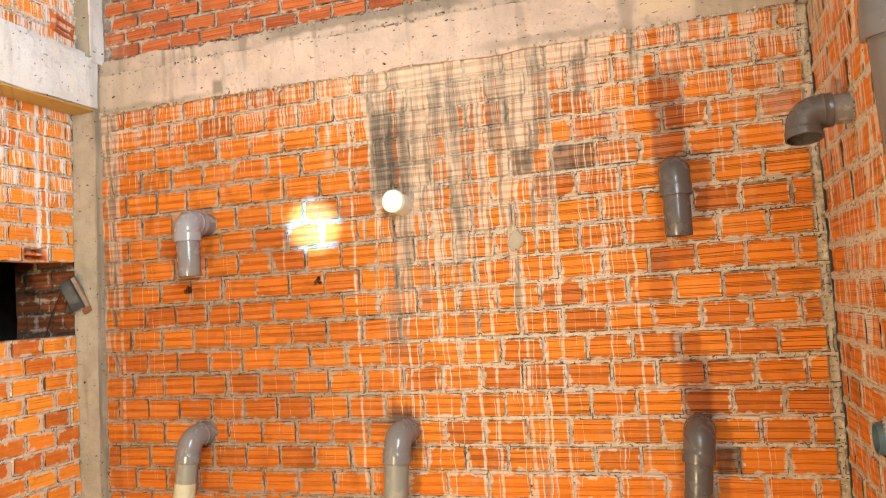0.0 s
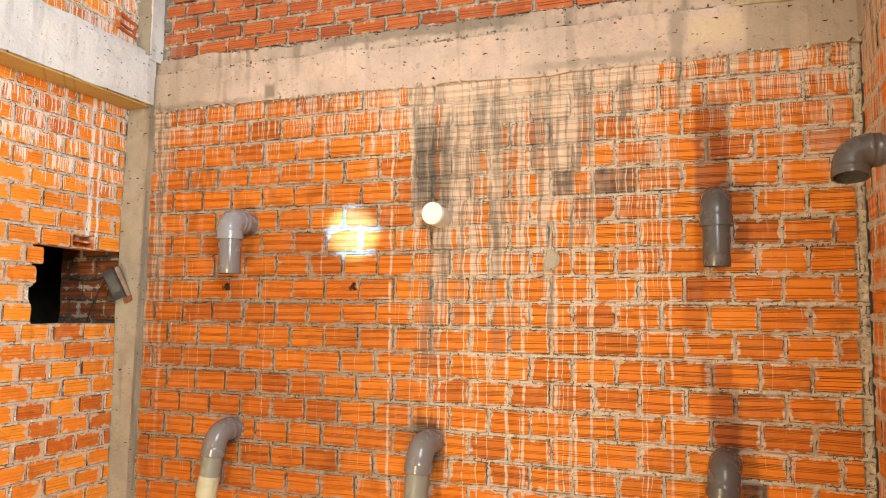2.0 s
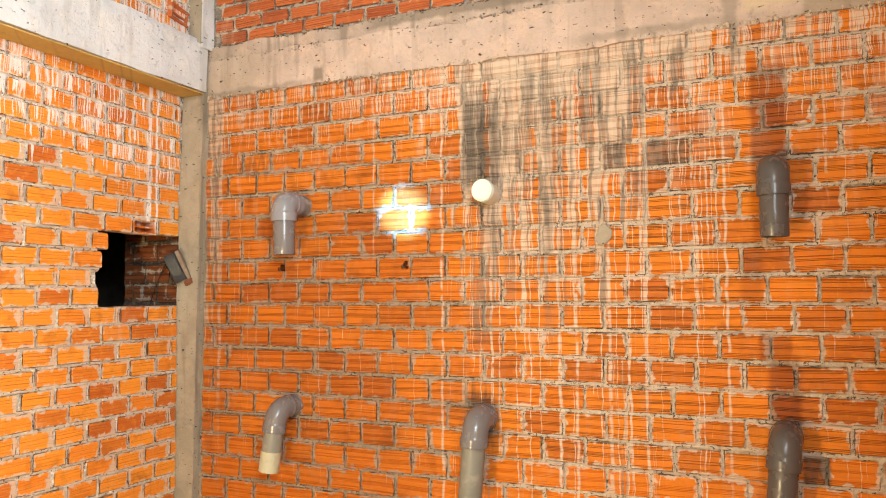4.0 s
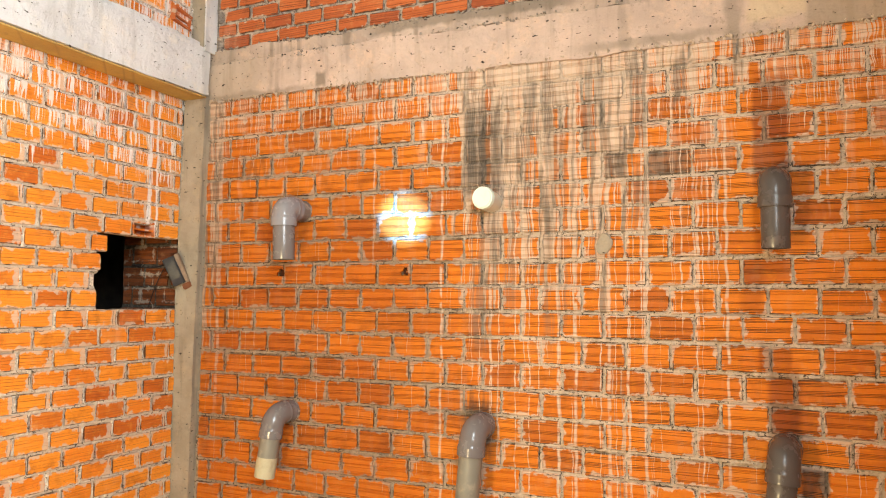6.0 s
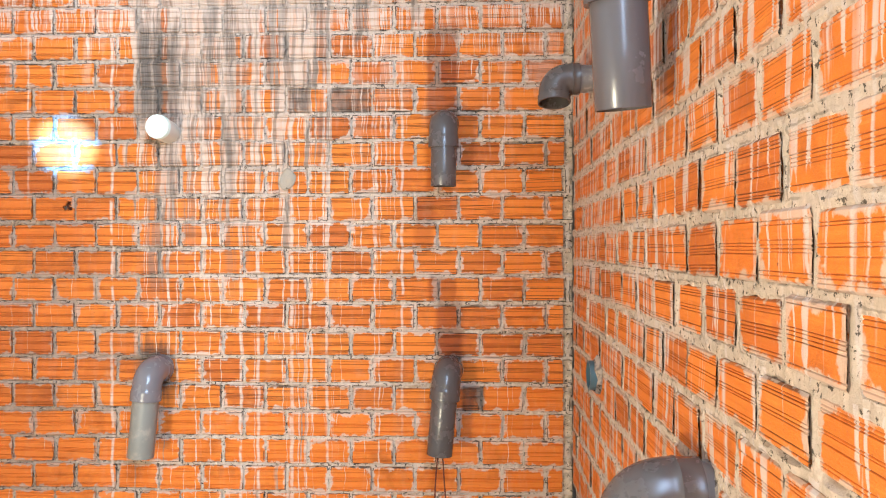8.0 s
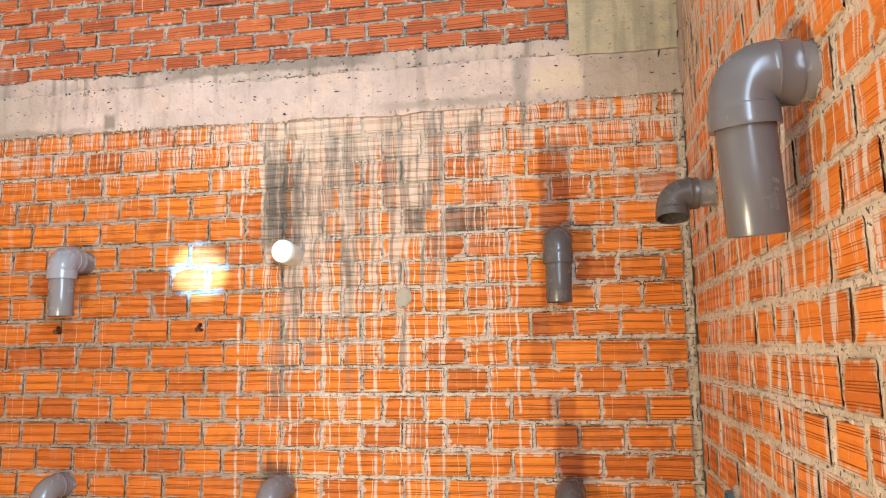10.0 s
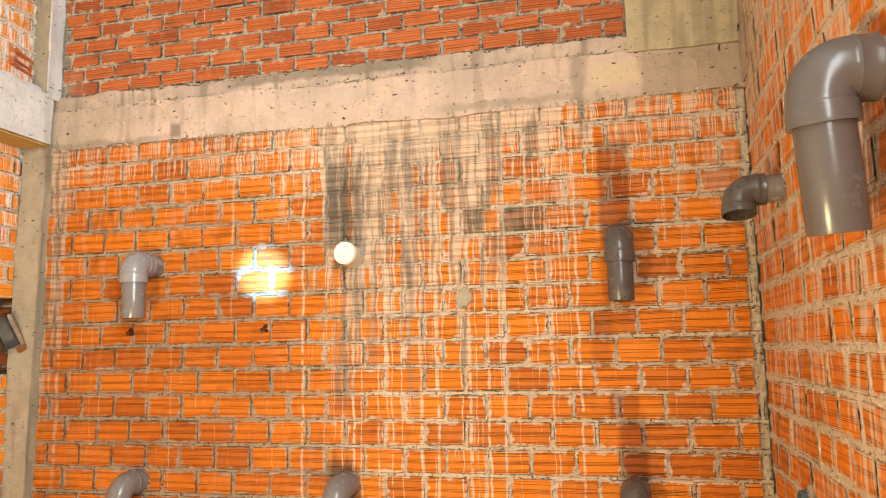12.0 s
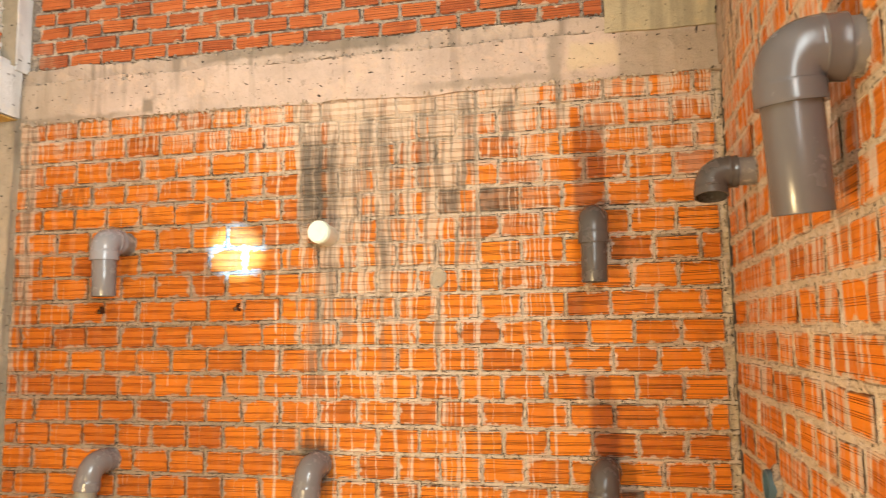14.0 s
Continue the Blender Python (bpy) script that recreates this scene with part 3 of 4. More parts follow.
def lay(wall, kind, which, u0, u1, joints, rows, z_of, h, grooves, place, turn, seed, cut=None, singles=300, nearest=None, deep=1.0, gap=0.0075):
    """Courses of bricks on one wall. joints(k): first joint and pitch of course k. cut(k, a, b): pieces left of the span a..b."""
    rng = random.Random(seed)
    todo = []
    for k in rows:
        first, pitch = joints(k)
        i0 = math.floor((u0 - first) / pitch)
        a = first + i0 * pitch
        while a < u1:
            b = a + pitch
            s, e = max(a, u0) + gap + rng.uniform(-0.003, 0.005), min(b, u1) - gap - rng.uniform(-0.003, 0.005)
            for s, e in (cut(k, s, e) if cut else [(s, e)]):
                if e - s > 0.03:
                    todo.append((k, s, e))
            a = b
    if nearest:
        todo.sort(key=nearest)
    rest = bmesh.new()
    for n, (k, s, e) in enumerate(todo):
        d = rng.uniform(-0.007, 0.0015)
        m = Matrix.Translation(place((s + e) / 2, d, z_of(k, (s + e) / 2) + rng.uniform(-0.004, 0.0045))) @ pose(0, 0, 0, 0, 0, turn) @ pose(0, 0, 0, rng.uniform(-1.9, 1.9), rng.gauss(0, 0.85), rng.uniform(-0.9, 0.9))
        if n < singles:
            ob = new("brick", brick_mesh(kind, e - s, h, grooves, M_BRICK[which], deep))
            ob.parent, ob.matrix_local = wall, m
        else:
            brick_faces(rest, e - s, h, grooves, rng, base=m, deep=deep)
    if len(rest.verts):
        tagged(part("brick_courses", rest, M_JOINED[which], wall), kind="stuff")
    else:
        rest.free()


# ---- the shell of the room ----
NORTH, EAST, WEST = 3.5, 0.5, -3.31
COURSE, BED = 0.124, 1.55          # six-hole brick courses, a bed joint of the north wall
THIN, SILL = 0.098, 1.422          # thinner courses of the west wall, sill of the broken opening

on_north = lambda u, d, z: (u, NORTH + d, z)
on_east = lambda u, d, z: (EAST + d, u, z)
on_west = lambda u, d, z: (WEST - d, u, z)
on_west_upper = lambda u, d, z: (-3.2 - d, u, z)

BROKEN_SPOTS = ((-2.60, 1.622), (-1.822, 1.622))


def in_pipe_hole(u, z):
    return any(abs(u - a + 0.014) < 0.024 and abs(z - b) < 0.03 for a, b in BROKEN_SPOTS)


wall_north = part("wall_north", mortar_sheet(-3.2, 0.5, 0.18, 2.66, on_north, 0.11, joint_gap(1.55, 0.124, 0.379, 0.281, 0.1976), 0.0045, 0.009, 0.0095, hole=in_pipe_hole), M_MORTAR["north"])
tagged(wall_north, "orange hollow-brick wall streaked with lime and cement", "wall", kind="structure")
wall_upper = part("wall_north_upper", mortar_sheet(-3.3, 0.1, 2.9, 3.62, on_north, 0.11, joint_gap(2.949, 0.083, -0.1, 0.0, 0.197), 0.006, cell=0.016), M_MORTAR["upper"])
tagged(wall_upper, "rusty red thin-brick wall above the ring beam", "wall", kind="structure")
wall_east = part("wall_east", mortar_sheet(0.6, 3.5, 0.25, 3.2, on_east, 0.11, joint_gap(1.494, 0.124, 1.419, 1.515, 0.193), -0.001, 0.0045, 0.0155), M_MORTAR["east"])
tagged(wall_east, "orange hollow-brick side wall with white lime runs", "wall", kind="structure")


def in_hole(u, z):
    return (2.872 + 0.03 * noise.noise((z * 16, 3.3, 0)) < u and SILL - 0.005 < z < 1.83) or (3.115 < u < 3.265 and 1.8 < z < 1.895)


wall_west = part("wall_west", mortar_sheet(1.8, 3.47, 0.25, 2.68, on_west, 0.10, joint_gap(1.422, 0.098, 2.905, 2.83, 0.19), 0.003, 0.005, 0.009, in_hole, 0.0125), M_MORTAR["west"])
tagged(wall_west, "pale orange brick wall with a broken square opening", "wall", kind="structure")
wall_west_upper = part("wall_west_upper", mortar_sheet(1.8, 3.42, 2.9, 3.62, on_west_upper, 0.10, joint_gap(2.98, 0.098, 2.883, 2.79, 0.192), 0.004, cell=0.016), M_MORTAR["west"])
tagged(wall_west_upper, "pale orange brick wall above the side beam", "wall", kind="structure")

# plain walls added to close the place; wall_north_outer blocks light from behind
for nm, box in (("wall_west_rear", (-3.41, -3.31, -2.6, 1.8, 0, 4.2)), ("wall_north_foot", (-3.2, 0.5, 3.5, 3.61, 0, 0.18)), ("wall_east_foot", (0.5, 0.61, 0.6, 3.5, 0, 0.25)), ("wall_west_foot", (-3.41, -3.31, 1.8, 3.5, 0, 0.25)), ("wall_north_head", (-3.3, 0.1, 3.5, 3.61, 3.62, 4.2)), ("wall_east_head", (0.5, 0.61, 0.6, 3.5, 3.2, 4.2)), ("wall_west_head", (-3.41, -3.2, 1.8, 3.5, 3.62, 4.2)), ("wall_store_foot", (-3.80, -3.41, 3.5, 3.61, 0, 1.0)), ("wall_store_head", (-3.80, -3.41, 3.5, 3.61, 2.3, 2.8)), ("wall_store_side", (-3.80, -3.70, 3.63, 5.4, 0, 2.8)), ("wall_store_end", (-6.5, -3.70, 5.4, 5.5, 0, 2.8)), ("wall_north_outer", (-3.69, 0.7, 3.63, 3.73, 0, 4.2)), ("wall_south", (-3.41, 0.61, -2.7, -2.6, 0, 4.2)),
                ("wall_east_rear", (0.5, 0.61, 0.5, 0.6, 0, 4.2)), ("wall_east_lintel", (0.5, 0.61, -1.1, 0.5, 3.9, 4.2)),
                ("wall_east_end", (0.5, 0.61, -2.6, -1.1, 0, 4.2)), ("wall_east_apron", (0.5, 0.61, -1.1, 0.5, 0, 1.9))):
    tagged(part(nm, block(*box), M_CLOSE), "bare cement-rendered wall", "wall", kind="structure")
tagged(part("ceiling", block(-3.6, 0.8, -2.8, 3.8, 4.2, 4.32), M_SLAB), "bare concrete slab soffit", "ceiling", kind="structure")
tagged(part("floor", block(-6.8, 0.8, -2.8, 5.7, -0.12, 0.0), M_FLOOR), "unseen pale concrete floor", "floor", kind="structure")

# made-up deep space whose unlit walls stand in for the shadow in the opening
wall_store = part("wall_store_north", mortar_sheet(-3.80, -3.35, 1.0, 2.3, on_north, 0.11, joint_gap(1.55, 0.124, -3.42, -3.52, 0.1976), cell=0.016), M_MORTAR["in_shade"])
tagged(wall_store, "brick wall behind the opening, painted dark for its shade", "wall", kind="structure")
tagged(part("wall_void_west", block(-6.6, -6.5, 1.5, 5.5, 0, 2.8), M_CLOSE), "added wall of the unlit space behind", "wall", kind="structure")
tagged(part("wall_void_south", block(-6.5, -3.41, 1.5, 1.6, 0, 2.8), M_CLOSE), "added wall of the unlit space behind", "wall", kind="structure")
tagged(part("ceiling_void", block(-6.6, -3.43, 1.5, 5.5, 2.8, 2.9), M_SLAB), "added slab over the unlit space behind", "ceiling", kind="structure")


# ---- concrete frame ----
def sag(u):
    """The beam's lower edge wavers a little along the wall."""
    return 0.012 * math.sin(u * 2.1 + 0.5) + 0.006 * math.sin(u * 9)


def beam_along_x(x0, x1, y0, y1, z0, z1, rough, seed, wavy):
    bm = block(x0, x1, y0, y1, z0, z1, 0.032, rough, seed=seed)
    for v in bm.verts:
        v.co.z += sag(v.co.x) * wavy * 0.5
    return bm


beam = part("ring_beam", beam_along_x(-3.2, 0.5, 3.482, 3.60, 2.64, 2.865, 0.010, 2.0, 1.0), M_BEAM)
tagged(beam, "beige cast concrete ring beam with pits and stains", "beam", kind="structure")
part("beam_haunch", beam_along_x(-3.2, 0.02, 3.490, 3.60, 2.86, 2.945, 0.016, 7.0, 0.6), M_HAUNCH, beam, "rough mortar ledge on the beam")

def crumbs(rng, count, spot, size):
    """Small broken lumps of mortar; spot() gives a place for each."""
    bm = bmesh.new()
    for _ in range(count):
        m = Matrix.Translation(spot()) @ Euler([rng.uniform(0, 6) for _ in range(3)]).to_matrix().to_4x4() @ Matrix.Diagonal((*[size * rng.uniform(0.4, 1.6) for _ in range(3)], 1))
        made = bmesh.ops.create_icosphere(bm, subdivisions=1, radius=1.0, matrix=m)["verts"]
        for v in made:
            v.co += size * 0.3 * Vector([rng.uniform(-1, 1) for _ in range(3)])
    return bm


rng = random.Random(8)
tagged(part("mortar_crumbs", crumbs(rng, 330, lambda: (rng.uniform(-3.15, 0.45), 3.487 + rng.uniform(-0.006, 0.004), 2.642 + rng.gauss(0, 0.006)), 0.008), M_MORTAR["north"], beam, "crumbled mortar along the beam's lower edge"), kind="stuff")
tagged(part("mortar_crumbs", crumbs(rng, 150, lambda: (rng.uniform(-3.15, 0.0), 3.486 + rng.uniform(-0.004, 0.004), 2.866 + rng.gauss(0, 0.006)), 0.007), M_MORTAR["upper"], beam, "crumbled mortar on the beam's ledge"), kind="stuff")
tagged(part("mortar_crumbs", crumbs(rng, 160, lambda: (rng.uniform(-3.1, 0.0), 3.497 + rng.uniform(-0.006, 0.004), 2.95 + rng.gauss(0, 0.006)), 0.008), M_MORTAR["upper"], beam, "crumbled mortar under the upper courses"), kind="stuff")
pad = part("bearing_pad", block(0.0, 0.5, 3.468, 3.61, 2.85, 4.2, 0.05, 0.006, seed=4.0), M_PLASTER)
tagged(pad, "yellowed rendered column above the ring beam", "column", kind="structure")
bm = block(0.486, 0.53, 3.22, 3.466, 2.66, 4.2, 0.03, 0.006, seed=9.0)
for v in bm.verts:                 # the coat thins out to nothing along the wall
    v.co.x += 0.022 * min(1.0, max(0.0, (3.45 - v.co.y) / 0.19 + 0.35 * noise.noise((2.0, v.co.y * 5, v.co.z * 5))))
strip = part("corner_render", bm, M_HAUNCH)
tagged(strip, "grey rendered corner strip at the top of the wall", "trim", kind="structure")
bm = block(-3.33, -3.17, 3.45, 3.6, 0.0, 2.7, 0.04, 0.006, seed=3.0)
for v in bm.verts:                 # leans and widens towards its foot, shaped to fit the camera's view
    v.co.x += 0.02 * (v.co.z - 1.1) if v.co.x > -3.25 else 0.02 * (v.co.z - 1.0)
tagged(part("corner_column", bm, M_COLUMN), "grey-brown concrete corner post with nail holes", "column", kind="structure")

side_beam = part("side_beam", block(-3.42, -3.125, 1.4, 3.46, 2.672, 2.95, 0.05, 0.006, seed=11.0), M_WHITE)
tagged(side_beam, "pale whitish concrete beam along the side wall", "beam", kind="structure")
part("beam_soffit", block(-3.30, -3.135, 1.4, 3.45, 2.660, 2.668, 0.06, 0.002), M_UNDER, side_beam, "ochre formwork-stained underside")
bm = block(-3.42, -3.145, 1.4, 3.46, 2.94, 2.985, 0.04, 0.012, seed=12.0)
part("beam_crust", bm, M_WHITE, side_beam, "crumbly mortar crust on top")
upper_post = part("upper_column", block(-3.31, -3.118, 3.40, 3.52, 2.95, 4.2, 0.05, 0.004, seed=13.0), M_COLUMN)
tagged(upper_post, "grey-brown concrete post above the side beam", "column", kind="structure")
# thin slab that whitens this face for the cool daylight falling on it
part("daylit_side", block(-3.120, -3.110, 3.402, 3.5, 2.93, 4.2, 0.03, 0.005), M_WHITE, upper_post, "side face coloured white for the daylight on it")

# ---- pipes ----
def ring_tube(path, radii, inner, seg=28):
    """A hollow tube of given outer radii along path points; its last end is open and shows its wall."""
    bm = bmesh.new()
    pts = [Vector(p) for p in path]
    rings = []
    side = None

    def ring(i, r):
        nonlocal side
        a, b = pts[max(i - 1, 0)], pts[min(i + 1, len(pts) - 1)]
        t = (b - a).normalized()
        if side is None:
            side = t.orthogonal().normalized()
        side = (side - t * side.dot(t)).normalized()
        up = t.cross(side)
        return [bm.verts.new(pts[i] + r * (math.cos(j * math.tau / seg) * side + math.sin(j * math.tau / seg) * up)) for j in range(seg)]

    for i, r in enumerate(radii):
        rings.append(ring(i, r))
    for i in range(len(pts) - 1, -1, -1):
        rings.append(ring(i, inner))
    for a, b in zip(rings, rings[1:]):
        for j in range(seg):
            bm.faces.new([a[j], a[(j + 1) % seg], b[(j + 1) % seg], b[j]])
    return bm


def smooth_part(name, bm, material, parent, label=""):
    ob = part(name, bm, material, parent, label, smooth=True)
    bpy.context.view_layer.update()
    ob.data.set_sharp_from_angle(angle=radians(35))
    return ob


def pipe_outlet(name, label, foot, out, down, r, reach, bend, drop, materials, collar=True, socket=0.045, stem=True):
    """A pipe end that leaves a wall at foot along out, turns in an elbow and hangs along down for drop metres."""
    foot, out, down = Vector(foot), Vector(out).normalized(), Vector(down).normalized()
    thing = new(name)
    thing.location = foot
    tagged(thing, label, "pipe", "pipe ends on the walls")
    m_elbow, m_pipe = materials
    # elbow: straight socket, quarter bend, straight socket, with a lip at each end
    R = r * 1.13
    o = out * reach
    path, rad = [], []
    for d, k in ((-bend - socket, 1.015), (-bend - socket + 0.008, 1.015), (-bend - socket + 0.012, 1.0), (-bend - 0.006, 1.0), (-bend, 1.04), (-bend + 0.004, 1.0)):
        path.append(o + out * d)
        rad.append(R * k)
    n = 12
    ang = out.angle(down)
    for i in range(1, n):
        f = i / n
        a = o - out * bend
        b = o + down * bend
        path.append(a * (1 - f) ** 2 + 2 * f * (1 - f) * o + b * f * f)
        rad.append(R)
    for d, k in ((bend - 0.003, 1.0), (bend, 1.04), (bend + 0.006, 1.05), (bend + socket - 0.012, 1.05), (bend + socket - 0.008, 1.06), (bend + socket, 1.045)):
        path.append(o + down * d)
        rad.append(R * k)
    smooth_part("elbow", ring_tube(path, rad, r * (0.98 if stem else 1.07)), m_elbow, thing)
    if stem:
        a, b = o + down * (bend + socket * 0.4), o + down * (bend + socket + drop)
        smooth_part("pipe", ring_tube([a, a.lerp(b, 0.5), b - down * 0.002, b], [r, r, r, r * 0.985], r * 0.93), m_pipe, thing)
    root = o - out * (bend + socket * 0.5)
    smooth_part("wall_stub", ring_tube([root, root.lerp(-out * 0.05, 0.5), -out * 0.05], [r * 0.99] * 3, r * 0.9), M_SMEARED, thing, "mortar-smeared stub")
    if collar:
        bm = ring_tube([out * 0.006, out * 0.001, -out * 0.03], [r * 1.0, r * 1.05, r * 1.16], r * 0.95, 20)
        for v in bm.verts:
            v.co += 0.006 * noise.noise_vector(v.co * 30 + foot * 7)
        part("mortar_collar", bm, M_MORTAR["upper"], thing, "crumbled mortar round the pipe")
    return thing


FRONT = (0, -1, 0)
pipe_outlet("pipe_outlet", "grey plastic elbow with a short pipe end hanging down", (-2.468, 3.5, 1.965), FRONT, (0.02, 0, -1), 0.058, 0.175, 0.055, 0.178, (M_GREYLIGHT, M_GREY))
pipe_outlet("pipe_outlet", "dusty brown-grey plastic elbow with a short straight pipe", (-0.08, 3.5, 1.982), FRONT, (0.0, 0, -1), 0.056, 0.15, 0.07, 0.168, (M_GREYDARK, M_GREYDARK))
low_a = pipe_outlet("pipe_outlet", "leaning grey plastic elbow and limed pipe end", (-2.512, 3.5, 0.872), (-0.08, -1, 0), (-0.12, -0.05, -1), 0.0525, 0.145, 0.08, 0.205, (M_GREY, M_GREYPALE))
low_b = pipe_outlet("pipe_outlet", "grey plastic elbow with a lime-coated pipe end", (-1.388, 3.5, 0.878), (-0.03, -1, 0), (-0.07, -0.05, -1), 0.056, 0.14, 0.078, 0.25, (M_GREY, M_GREYPALE))
low_c = pipe_outlet("pipe_outlet", "brown-grey plastic elbow with a leaning pipe and loose wires", (-0.058, 3.5, 0.885), (-0.05, -1, 0), (-0.09, -0.04, -1), 0.056, 0.15, 0.07, 0.24, (M_GREYDARK, M_GREYDARK))
pipe_outlet("pipe_elbow", "small brown-grey plastic elbow open at its mouth", (0.5, 2.88, 2.055), (-1, 0, 0), (0, -0.21, -1), 0.051, 0.155, 0.066, 0.0, (M_GREYDARK, M_GREYPALE), stem=False, socket=0.028)
pipe_outlet("large_pipe_outlet", "large grey plastic elbow with a wide pipe hanging down", (0.5, 1.735, 2.08), (-1, 0, 0), (0.075, 0.11, -1), 0.063, 0.15, 0.07, 0.23, (M_GREYBIG, M_GREYBIG), socket=0.045)
pipe_outlet("large_pipe_outlet", "large grey plastic elbow low on the side wall", (0.5, 1.58, 0.955), (-1, 0, 0), (0, 0, -1), 0.062, 0.15, 0.085, 0.25, (M_GREYDARK, M_GREYDARK), socket=0.045)

# a cream coat on the lower half of the leaning pipe
d = Vector((-0.12, -0.05, -1)).normalized()
o = Vector((-0.08, -1, 0)).normalized() * 0.145
smooth_part("cement_coat", ring_tube([o + d * 0.225, o + d * 0.28, o + d * 0.332], [0.0535, 0.054, 0.0535], 0.047), M_CREAM, low_a, "cream cement coat")

# two thin wires out of the pipe
def wire(name, points, r, material, parent=None, label=""):
    cu = bpy.data.curves.new(name, "CURVE")
    cu.dimensions, cu.bevel_depth, cu.bevel_resolution = "3D", r, 1
    sp = cu.splines.new("BEZIER")
    sp.bezier_points.add(len(points) - 1)
    for p, q in zip(sp.bezier_points, points):
        p.co = q
        p.handle_left_type = p.handle_right_type = "AUTO"
    cu.materials.append(material)
    ob = new(name, cu)
    ob.parent = parent
    return tagged(ob, label)


wire("wire", [(-0.04, -0.15, -0.30), (-0.055, -0.16, -0.45), (-0.06, -0.15, -0.62), (-0.05, -0.14, -0.9)], 0.003, M_WIRE, low_c, "thin red-brown wire")
wire("wire", [(-0.03, -0.15, -0.30), (-0.02, -0.155, -0.45), (-0.01, -0.15, -0.62), (-0.02, -0.13, -0.9)], 0.003, M_WIRE, low_c, "thin red-brown wire")

# capped pipe stub
cap_stub = new("capped_pipe_stub")
cap_stub.location = (-1.358, 3.5, 1.964)
tagged(cap_stub, "short white plastic pipe stub with a greenish cap", "pipe", "pipe ends on the walls")
smooth_part("stub", ring_tube([(0, 0.05, 0), (0.004, -0.07, 0.002), (0.006, -0.12, 0.004)], [0.052] * 3, 0.045), M_CAPWALL, cap_stub, "cream plastic stub")
bm = bmesh.new()
bmesh.ops.create_cone(bm, cap_ends=True, segments=32, radius1=0.0555, radius2=0.053, depth=0.035, matrix=pose(0.004, -0.122, 0.006, 90, 0, -6))
bmesh.ops.bevel(bm, geom=[e for e in bm.edges if len(e.link_faces) == 2 and e.calc_face_angle() > 1.0], offset=0.006, segments=3, affect="EDGES")
smooth_part("cap", bm, M_CAP, cap_stub, "white-green plastic cap")

# cut pipe stub near the corner
stub = new("cut_pipe_stub")
stub.location = (0.5, 2.80, 0.975)
tagged(stub, "short cut blue-grey pipe stub set in crumbled mortar", "pipe", "pipe ends on the walls")
smooth_part("stub", ring_tube([(0.05, 0, 0), (-0.02, 0, 0), (-0.04, 0, 0)], [0.052] * 3, 0.046), M_BLUE, stub)
bm = ring_tube([(-0.02, 0, 0), (-0.005, 0, 0), (0.03, 0, 0)], [0.056, 0.07, 0.075], 0.05, 20)
for v in bm.verts:
    v.co += 0.010 * noise.noise_vector(v.co * 25)
part("mortar_collar", bm, M_MORTAR["upper"], stub, "crumbled mortar round the pipe")

# ---- small lamp hanging in the broken opening ----
gadget = new("small_site_lamp")
gadget.matrix_world = pose(-3.285, 3.41, 1.64, 8, -24, 25)
tagged(gadget, "small black lamp with a board back, hung askew on a wire", "lamp")
part("case", block(-0.045, 0.028, -0.018, 0.012, -0.085, 0.085, bevel=0.005), M_BLACK, gadget, "black plastic case")
part("lens", block(-0.036, 0.018, -0.022, -0.019, -0.045, 0.06, bevel=0.001), plain_material("dull_lens", (0.045, 0.05, 0.055), 0.2), gadget, "dull dark lens")
part("board", block(0.030, 0.052, -0.02, 0.03, -0.09, 0.088, bevel=0.003), M_CARD, gadget, "brown board edge")
part("bracket", block(0.0, 0.055, -0.015, 0.02, -0.125, -0.09, bevel=0.004), plain_material("rusty_bracket", (0.20, 0.07, 0.03), 0.8), gadget, "rusty bracket")
w = wire("lamp_wire", [(-3.33, 3.42, 1.70), (-3.40, 3.45, 1.68), (-3.55, 3.47, 1.66), (-3.70, 3.48, 1.68)], 0.004, M_DARKWIRE)
tagged(w, "dark cable behind the small lamp", "cable")
w = wire("lamp_wire", [(-3.36, 3.42, 1.69), (-3.45, 3.45, 1.6), (-3.50, 3.46, 1.52), (-3.54, 3.46, 1.42)], 0.003, M_DARKWIRE)
tagged(w, "thin dark cable drooping to the sill", "cable")

# ---- bricks ----
low_edge = lambda k, u: BED + k * COURSE + 0.0068 + 0.003 * math.sin(u * 2.3 + k * 1.9)
half = lambda k, a, b: a if k % 2 == 0 else b


def holed_brick(length, h, hu, hz, material):
    """A ribbed brick whose face is broken through at (hu, hz) from its lower middle."""
    rng = random.Random(31)
    bm = bmesh.new()
    nu, nz = 36, 22
    verts = {}
    for i in range(nu + 1):
        for k in range(nz + 1):
            f = k / nz
            d = 0.004 if k in (3, 5, 10, 12, 17, 19) else 0.0
            if k in (0, nz) or i in (0, nu):
                d = 0.004
            verts[i, k] = bm.verts.new((length * (i / nu - 0.5), d, h * f))
    for i in range(nu):
        for k in range(nz):
            u, z = length * ((i + 0.5) / nu - 0.5) - hu, h * (k + 0.5) / nz - hz
            if min(math.hypot(u - 0.006, z - 0.011) / 0.013, math.hypot(u + 0.010, z + 0.006) / 0.012, math.hypot(u - 0.010, z + 0.008) / 0.011) < 1 + rng.uniform(-0.1, 0.15):
                continue
            bm.faces.new([verts[i, k], verts[i + 1, k], verts[i + 1, k + 1], verts[i, k + 1]])
    made = bmesh.ops.extrude_face_region(bm, geom=bm.faces[:])
    bmesh.ops.translate(bm, vec=(0, 0.012, 0), verts=[g for g in made["geom"] if isinstance(g, bmesh.types.BMVert)])
    bmesh.ops.delete(bm, geom=[v for v in bm.verts if not v.link_faces], context="VERTS")
    return bm


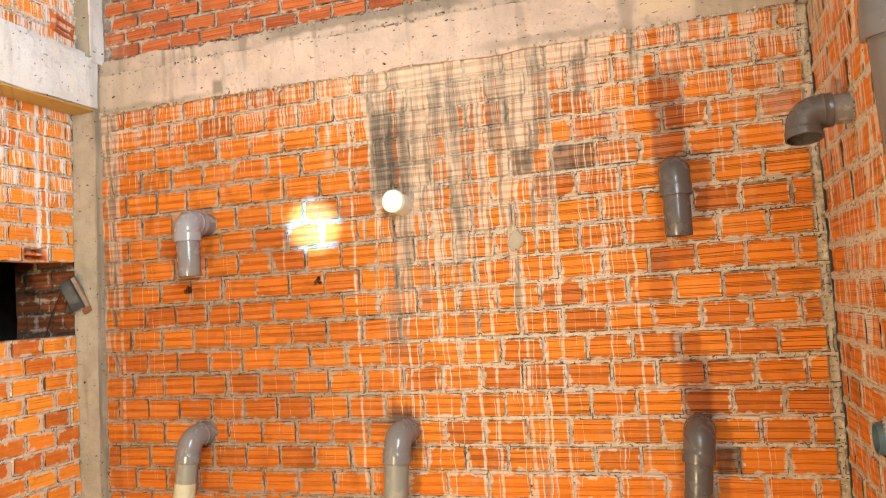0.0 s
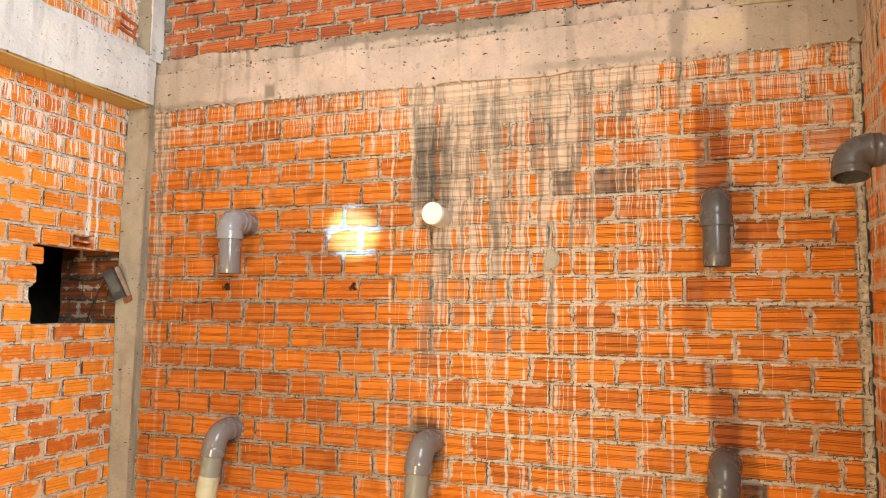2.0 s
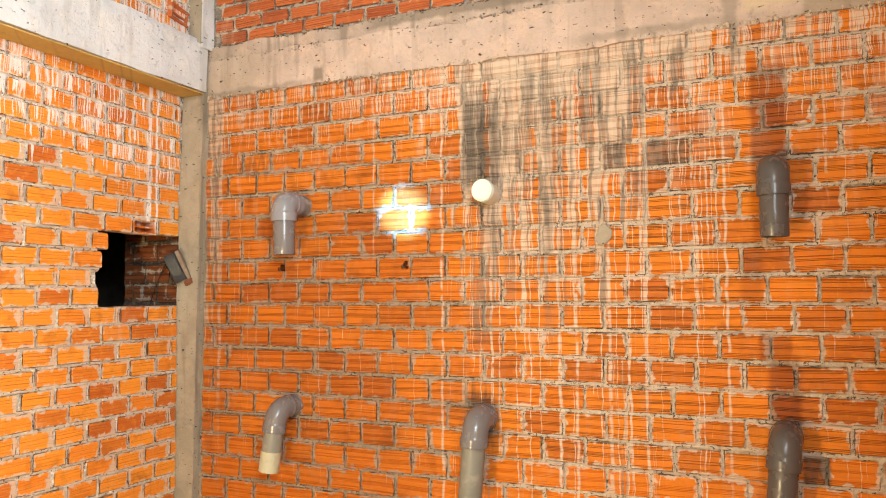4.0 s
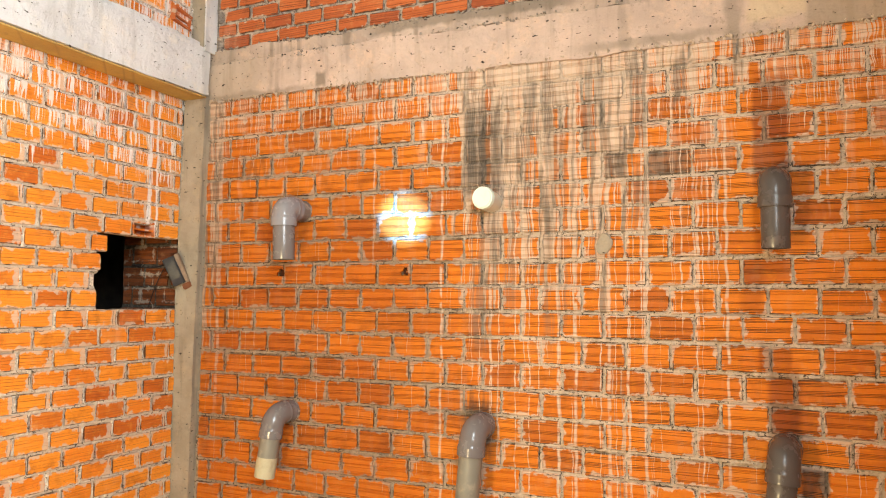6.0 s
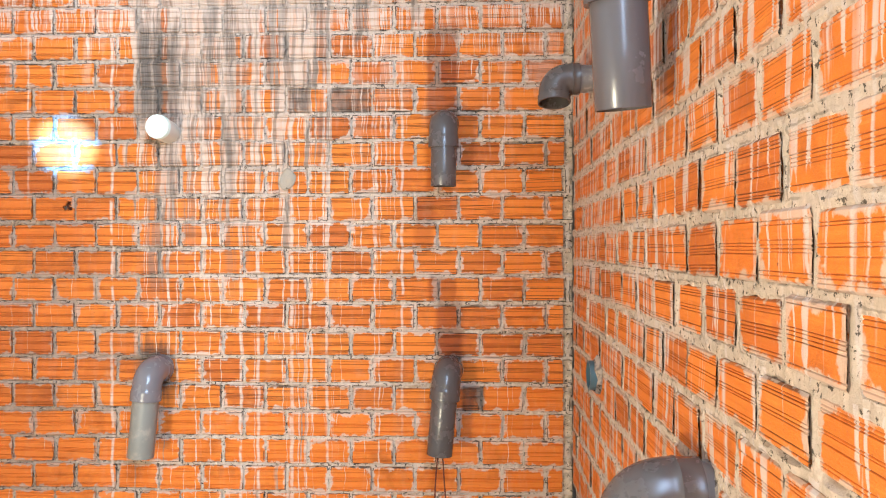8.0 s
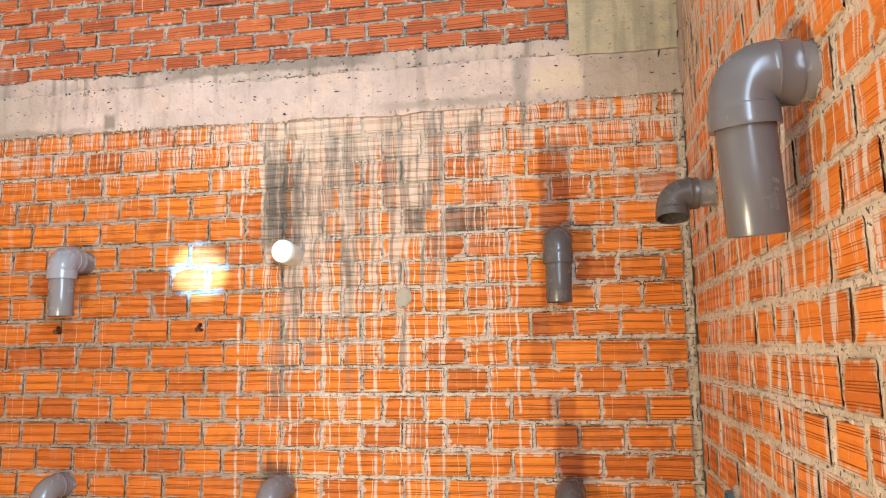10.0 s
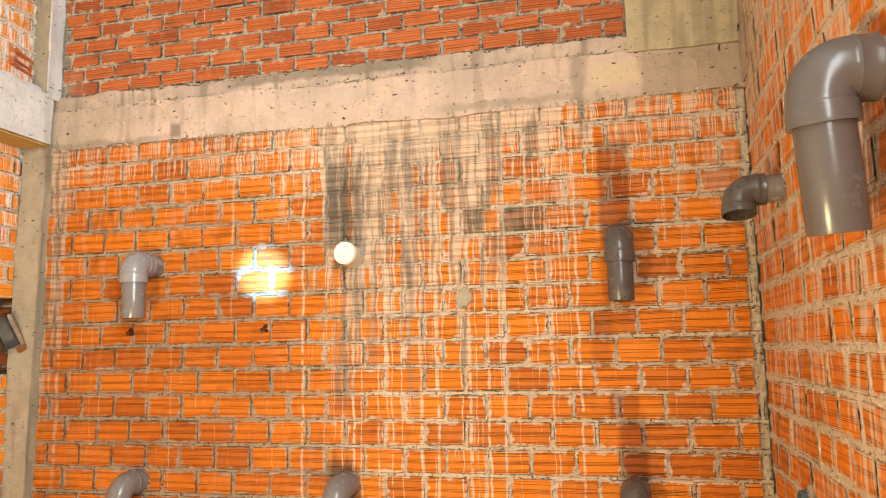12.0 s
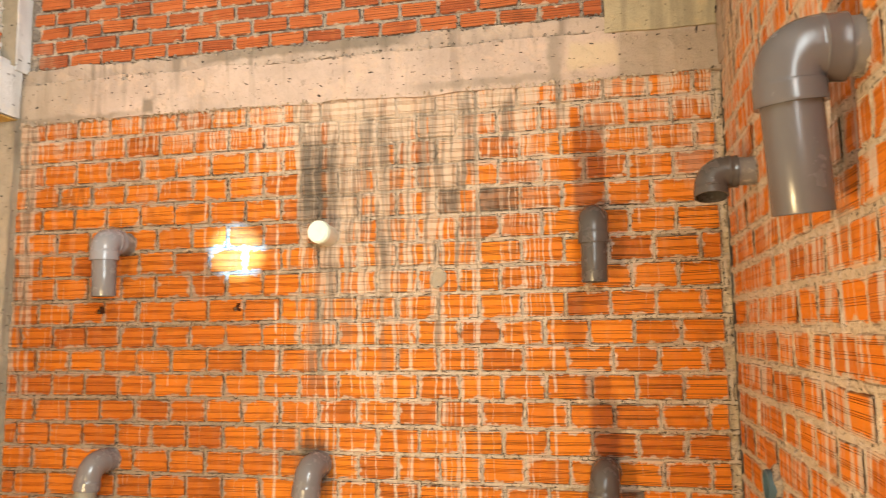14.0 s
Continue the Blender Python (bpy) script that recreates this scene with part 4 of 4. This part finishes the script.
def special(k, s, e):
    """Leaves out the courses' places that odd bricks take."""
    m = (s + e) / 2
    for kk, mm in ODD:
        if k == kk and abs(m - mm) < 0.06:
            return []
    return [(s, e)]


ODD = ((0, -2.684), (0, -1.894))
def near_middle(item):
    k, s, e = item
    return -k


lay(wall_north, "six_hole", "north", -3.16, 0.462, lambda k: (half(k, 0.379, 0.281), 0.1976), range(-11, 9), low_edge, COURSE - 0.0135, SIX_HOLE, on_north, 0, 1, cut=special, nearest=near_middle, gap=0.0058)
for k, m, spot in ((0, -2.684, -2.60), (0, -1.894, -1.822)):
    ob = part("broken_brick", holed_brick(0.185, COURSE - 0.014, spot - m - 0.012, 0.066, M_BRICK["north"]), M_BRICK["north"], wall_north, "brick with a hole broken through its face")
    ob.location = (m, NORTH - 0.002, low_edge(k, 0))
    # block added behind the hole so that its inside looks shaded
    part("hole_shade_block", block(0.01, 0.088, 0.035, 0.06, 0.02, 0.10, bevel=0.003), M_HOLE_SHADE, ob, "dark block added for the shade inside the hole")
lay(wall_east, "six_hole_east", "east", 0.62, 3.462, lambda k: (half(k, 1.419, 1.515), 0.193), range(-9, 13), lambda k, u: 1.494 + k * COURSE + 0.0085, COURSE - 0.0165, SIX_HOLE, on_east, -90, 2, nearest=lambda q: abs(q[0] - 2), deep=0.6, gap=0.0075)
UPP = 0.083
lay(wall_upper, "four_hole", "upper", -3.1, 0.0, lambda k: (half(k, -0.1, 0.0), 0.197), range(0, 8), lambda k, u: 2.955 + k * UPP, UPP - 0.012, FOUR_HOLE, on_north, 0, 3)


HOLLOW = 3.19


def broken(k, s, e):
    """Courses beside the opening end in ragged stumps."""
    if k == 4 and abs((s + e) / 2 - HOLLOW) < 0.05:
        return []
    if 0 <= k <= 3:
        if s > 2.87:
            return []
        return [(s, min(e, (2.872, 2.855, 2.925, 2.935)[k]))]
    return [(s, e)]


lay(wall_west, "thin_course", "west", 1.82, 3.45, lambda k: (half(k, 2.905, 2.83), 0.19), range(-13, 13), lambda k, u: SILL + k * THIN + 0.005, THIN - 0.0105, FOUR_HOLE, on_west, 90, 4, deep=0.5, cut=broken, nearest=lambda q: -q[2])
lay(wall_west_upper, "thin_course_up", "west", 1.82, 3.37, lambda k: (half(k, 2.883, 2.79), 0.192), range(0, 9), lambda k, u: 2.985 + k * THIN, THIN - 0.012, FOUR_HOLE, on_west_upper, 90, 5, deep=0.6)
lay(wall_store, "six_hole_store", "in_shade", -3.80, -3.36, lambda k: (half(k, -3.42, -3.52), 0.1976), range(-3, 5), low_edge, COURSE - 0.014, SIX_HOLE, on_north, 0, 6)


def hollow_brick(length, h, depth):
    """A hollow brick whose outer skin has broken off, so that its chambers lie open."""
    bm = block(-length / 2, length / 2, 0.0, depth, 0.0, 0.011, 0.02, 0.002, seed=1.0)
    for box in ((-length / 2, length / 2, 0.0, depth, h - 0.011, h), (-length / 2, length / 2, 0.012, depth, h * 0.42, h * 0.52),
                (-length / 2, -length / 2 + 0.012, 0.004, depth, 0.011, h - 0.011), (length / 2 - 0.012, length / 2, 0.008, depth, 0.011, h - 0.011), (-length / 2, length / 2, depth, depth + 0.004, 0.0, h)):
        add = block(*box, 0.02, 0.003, seed=box[0] * 40)
        me = bpy.data.meshes.new("scrap")
        add.to_mesh(me)
        add.free()
        bm.from_mesh(me)
        bpy.data.meshes.remove(me)
    return bm


ob = part("broken_brick", hollow_brick(0.172, THIN - 0.012, 0.075), M_JOINED["west"], wall_west, "hollow brick broken open above the opening")
ob.matrix_local = pose(WEST, HOLLOW, SILL + 4 * THIN + 0.005, 0, 0, 90)

ob = part("broken_brick", hollow_brick(0.15, THIN - 0.010, 0.085), M_JOINED["upper"], wall_west_upper, "rust-red hollow brick broken open above the side beam")
ob.matrix_local = pose(-3.175, 3.29, 3.05, 0, 7, 96)

# a dab of mortar thrown on the wall
bm = bmesh.new()
bmesh.ops.create_icosphere(bm, subdivisions=3, radius=1.0, matrix=Matrix.Translation((-0.80, 3.496, 1.748)) @ Matrix.Diagonal((0.034, 0.007, 0.046, 1)))
for v in bm.verts:
    q = 14 * v.co
    v.co += Vector((0.016, 0.003, 0.016)) * noise.noise(q)
part("mortar_dab", bm, M_COLUMN, wall_north, "dab of beige mortar", smooth=True)

NAILS = ((0.40, 2.83), (0.485, 2.915))
# two bent nails left in the rendered column
for x, z in NAILS:
    w = wire("nail", [(x, 3.48, z), (x + 0.002, 3.445, z + 0.004), (x - 0.004, 3.435, z - 0.03)], 0.0028, M_DARKWIRE, pad, "bent rusty nail")
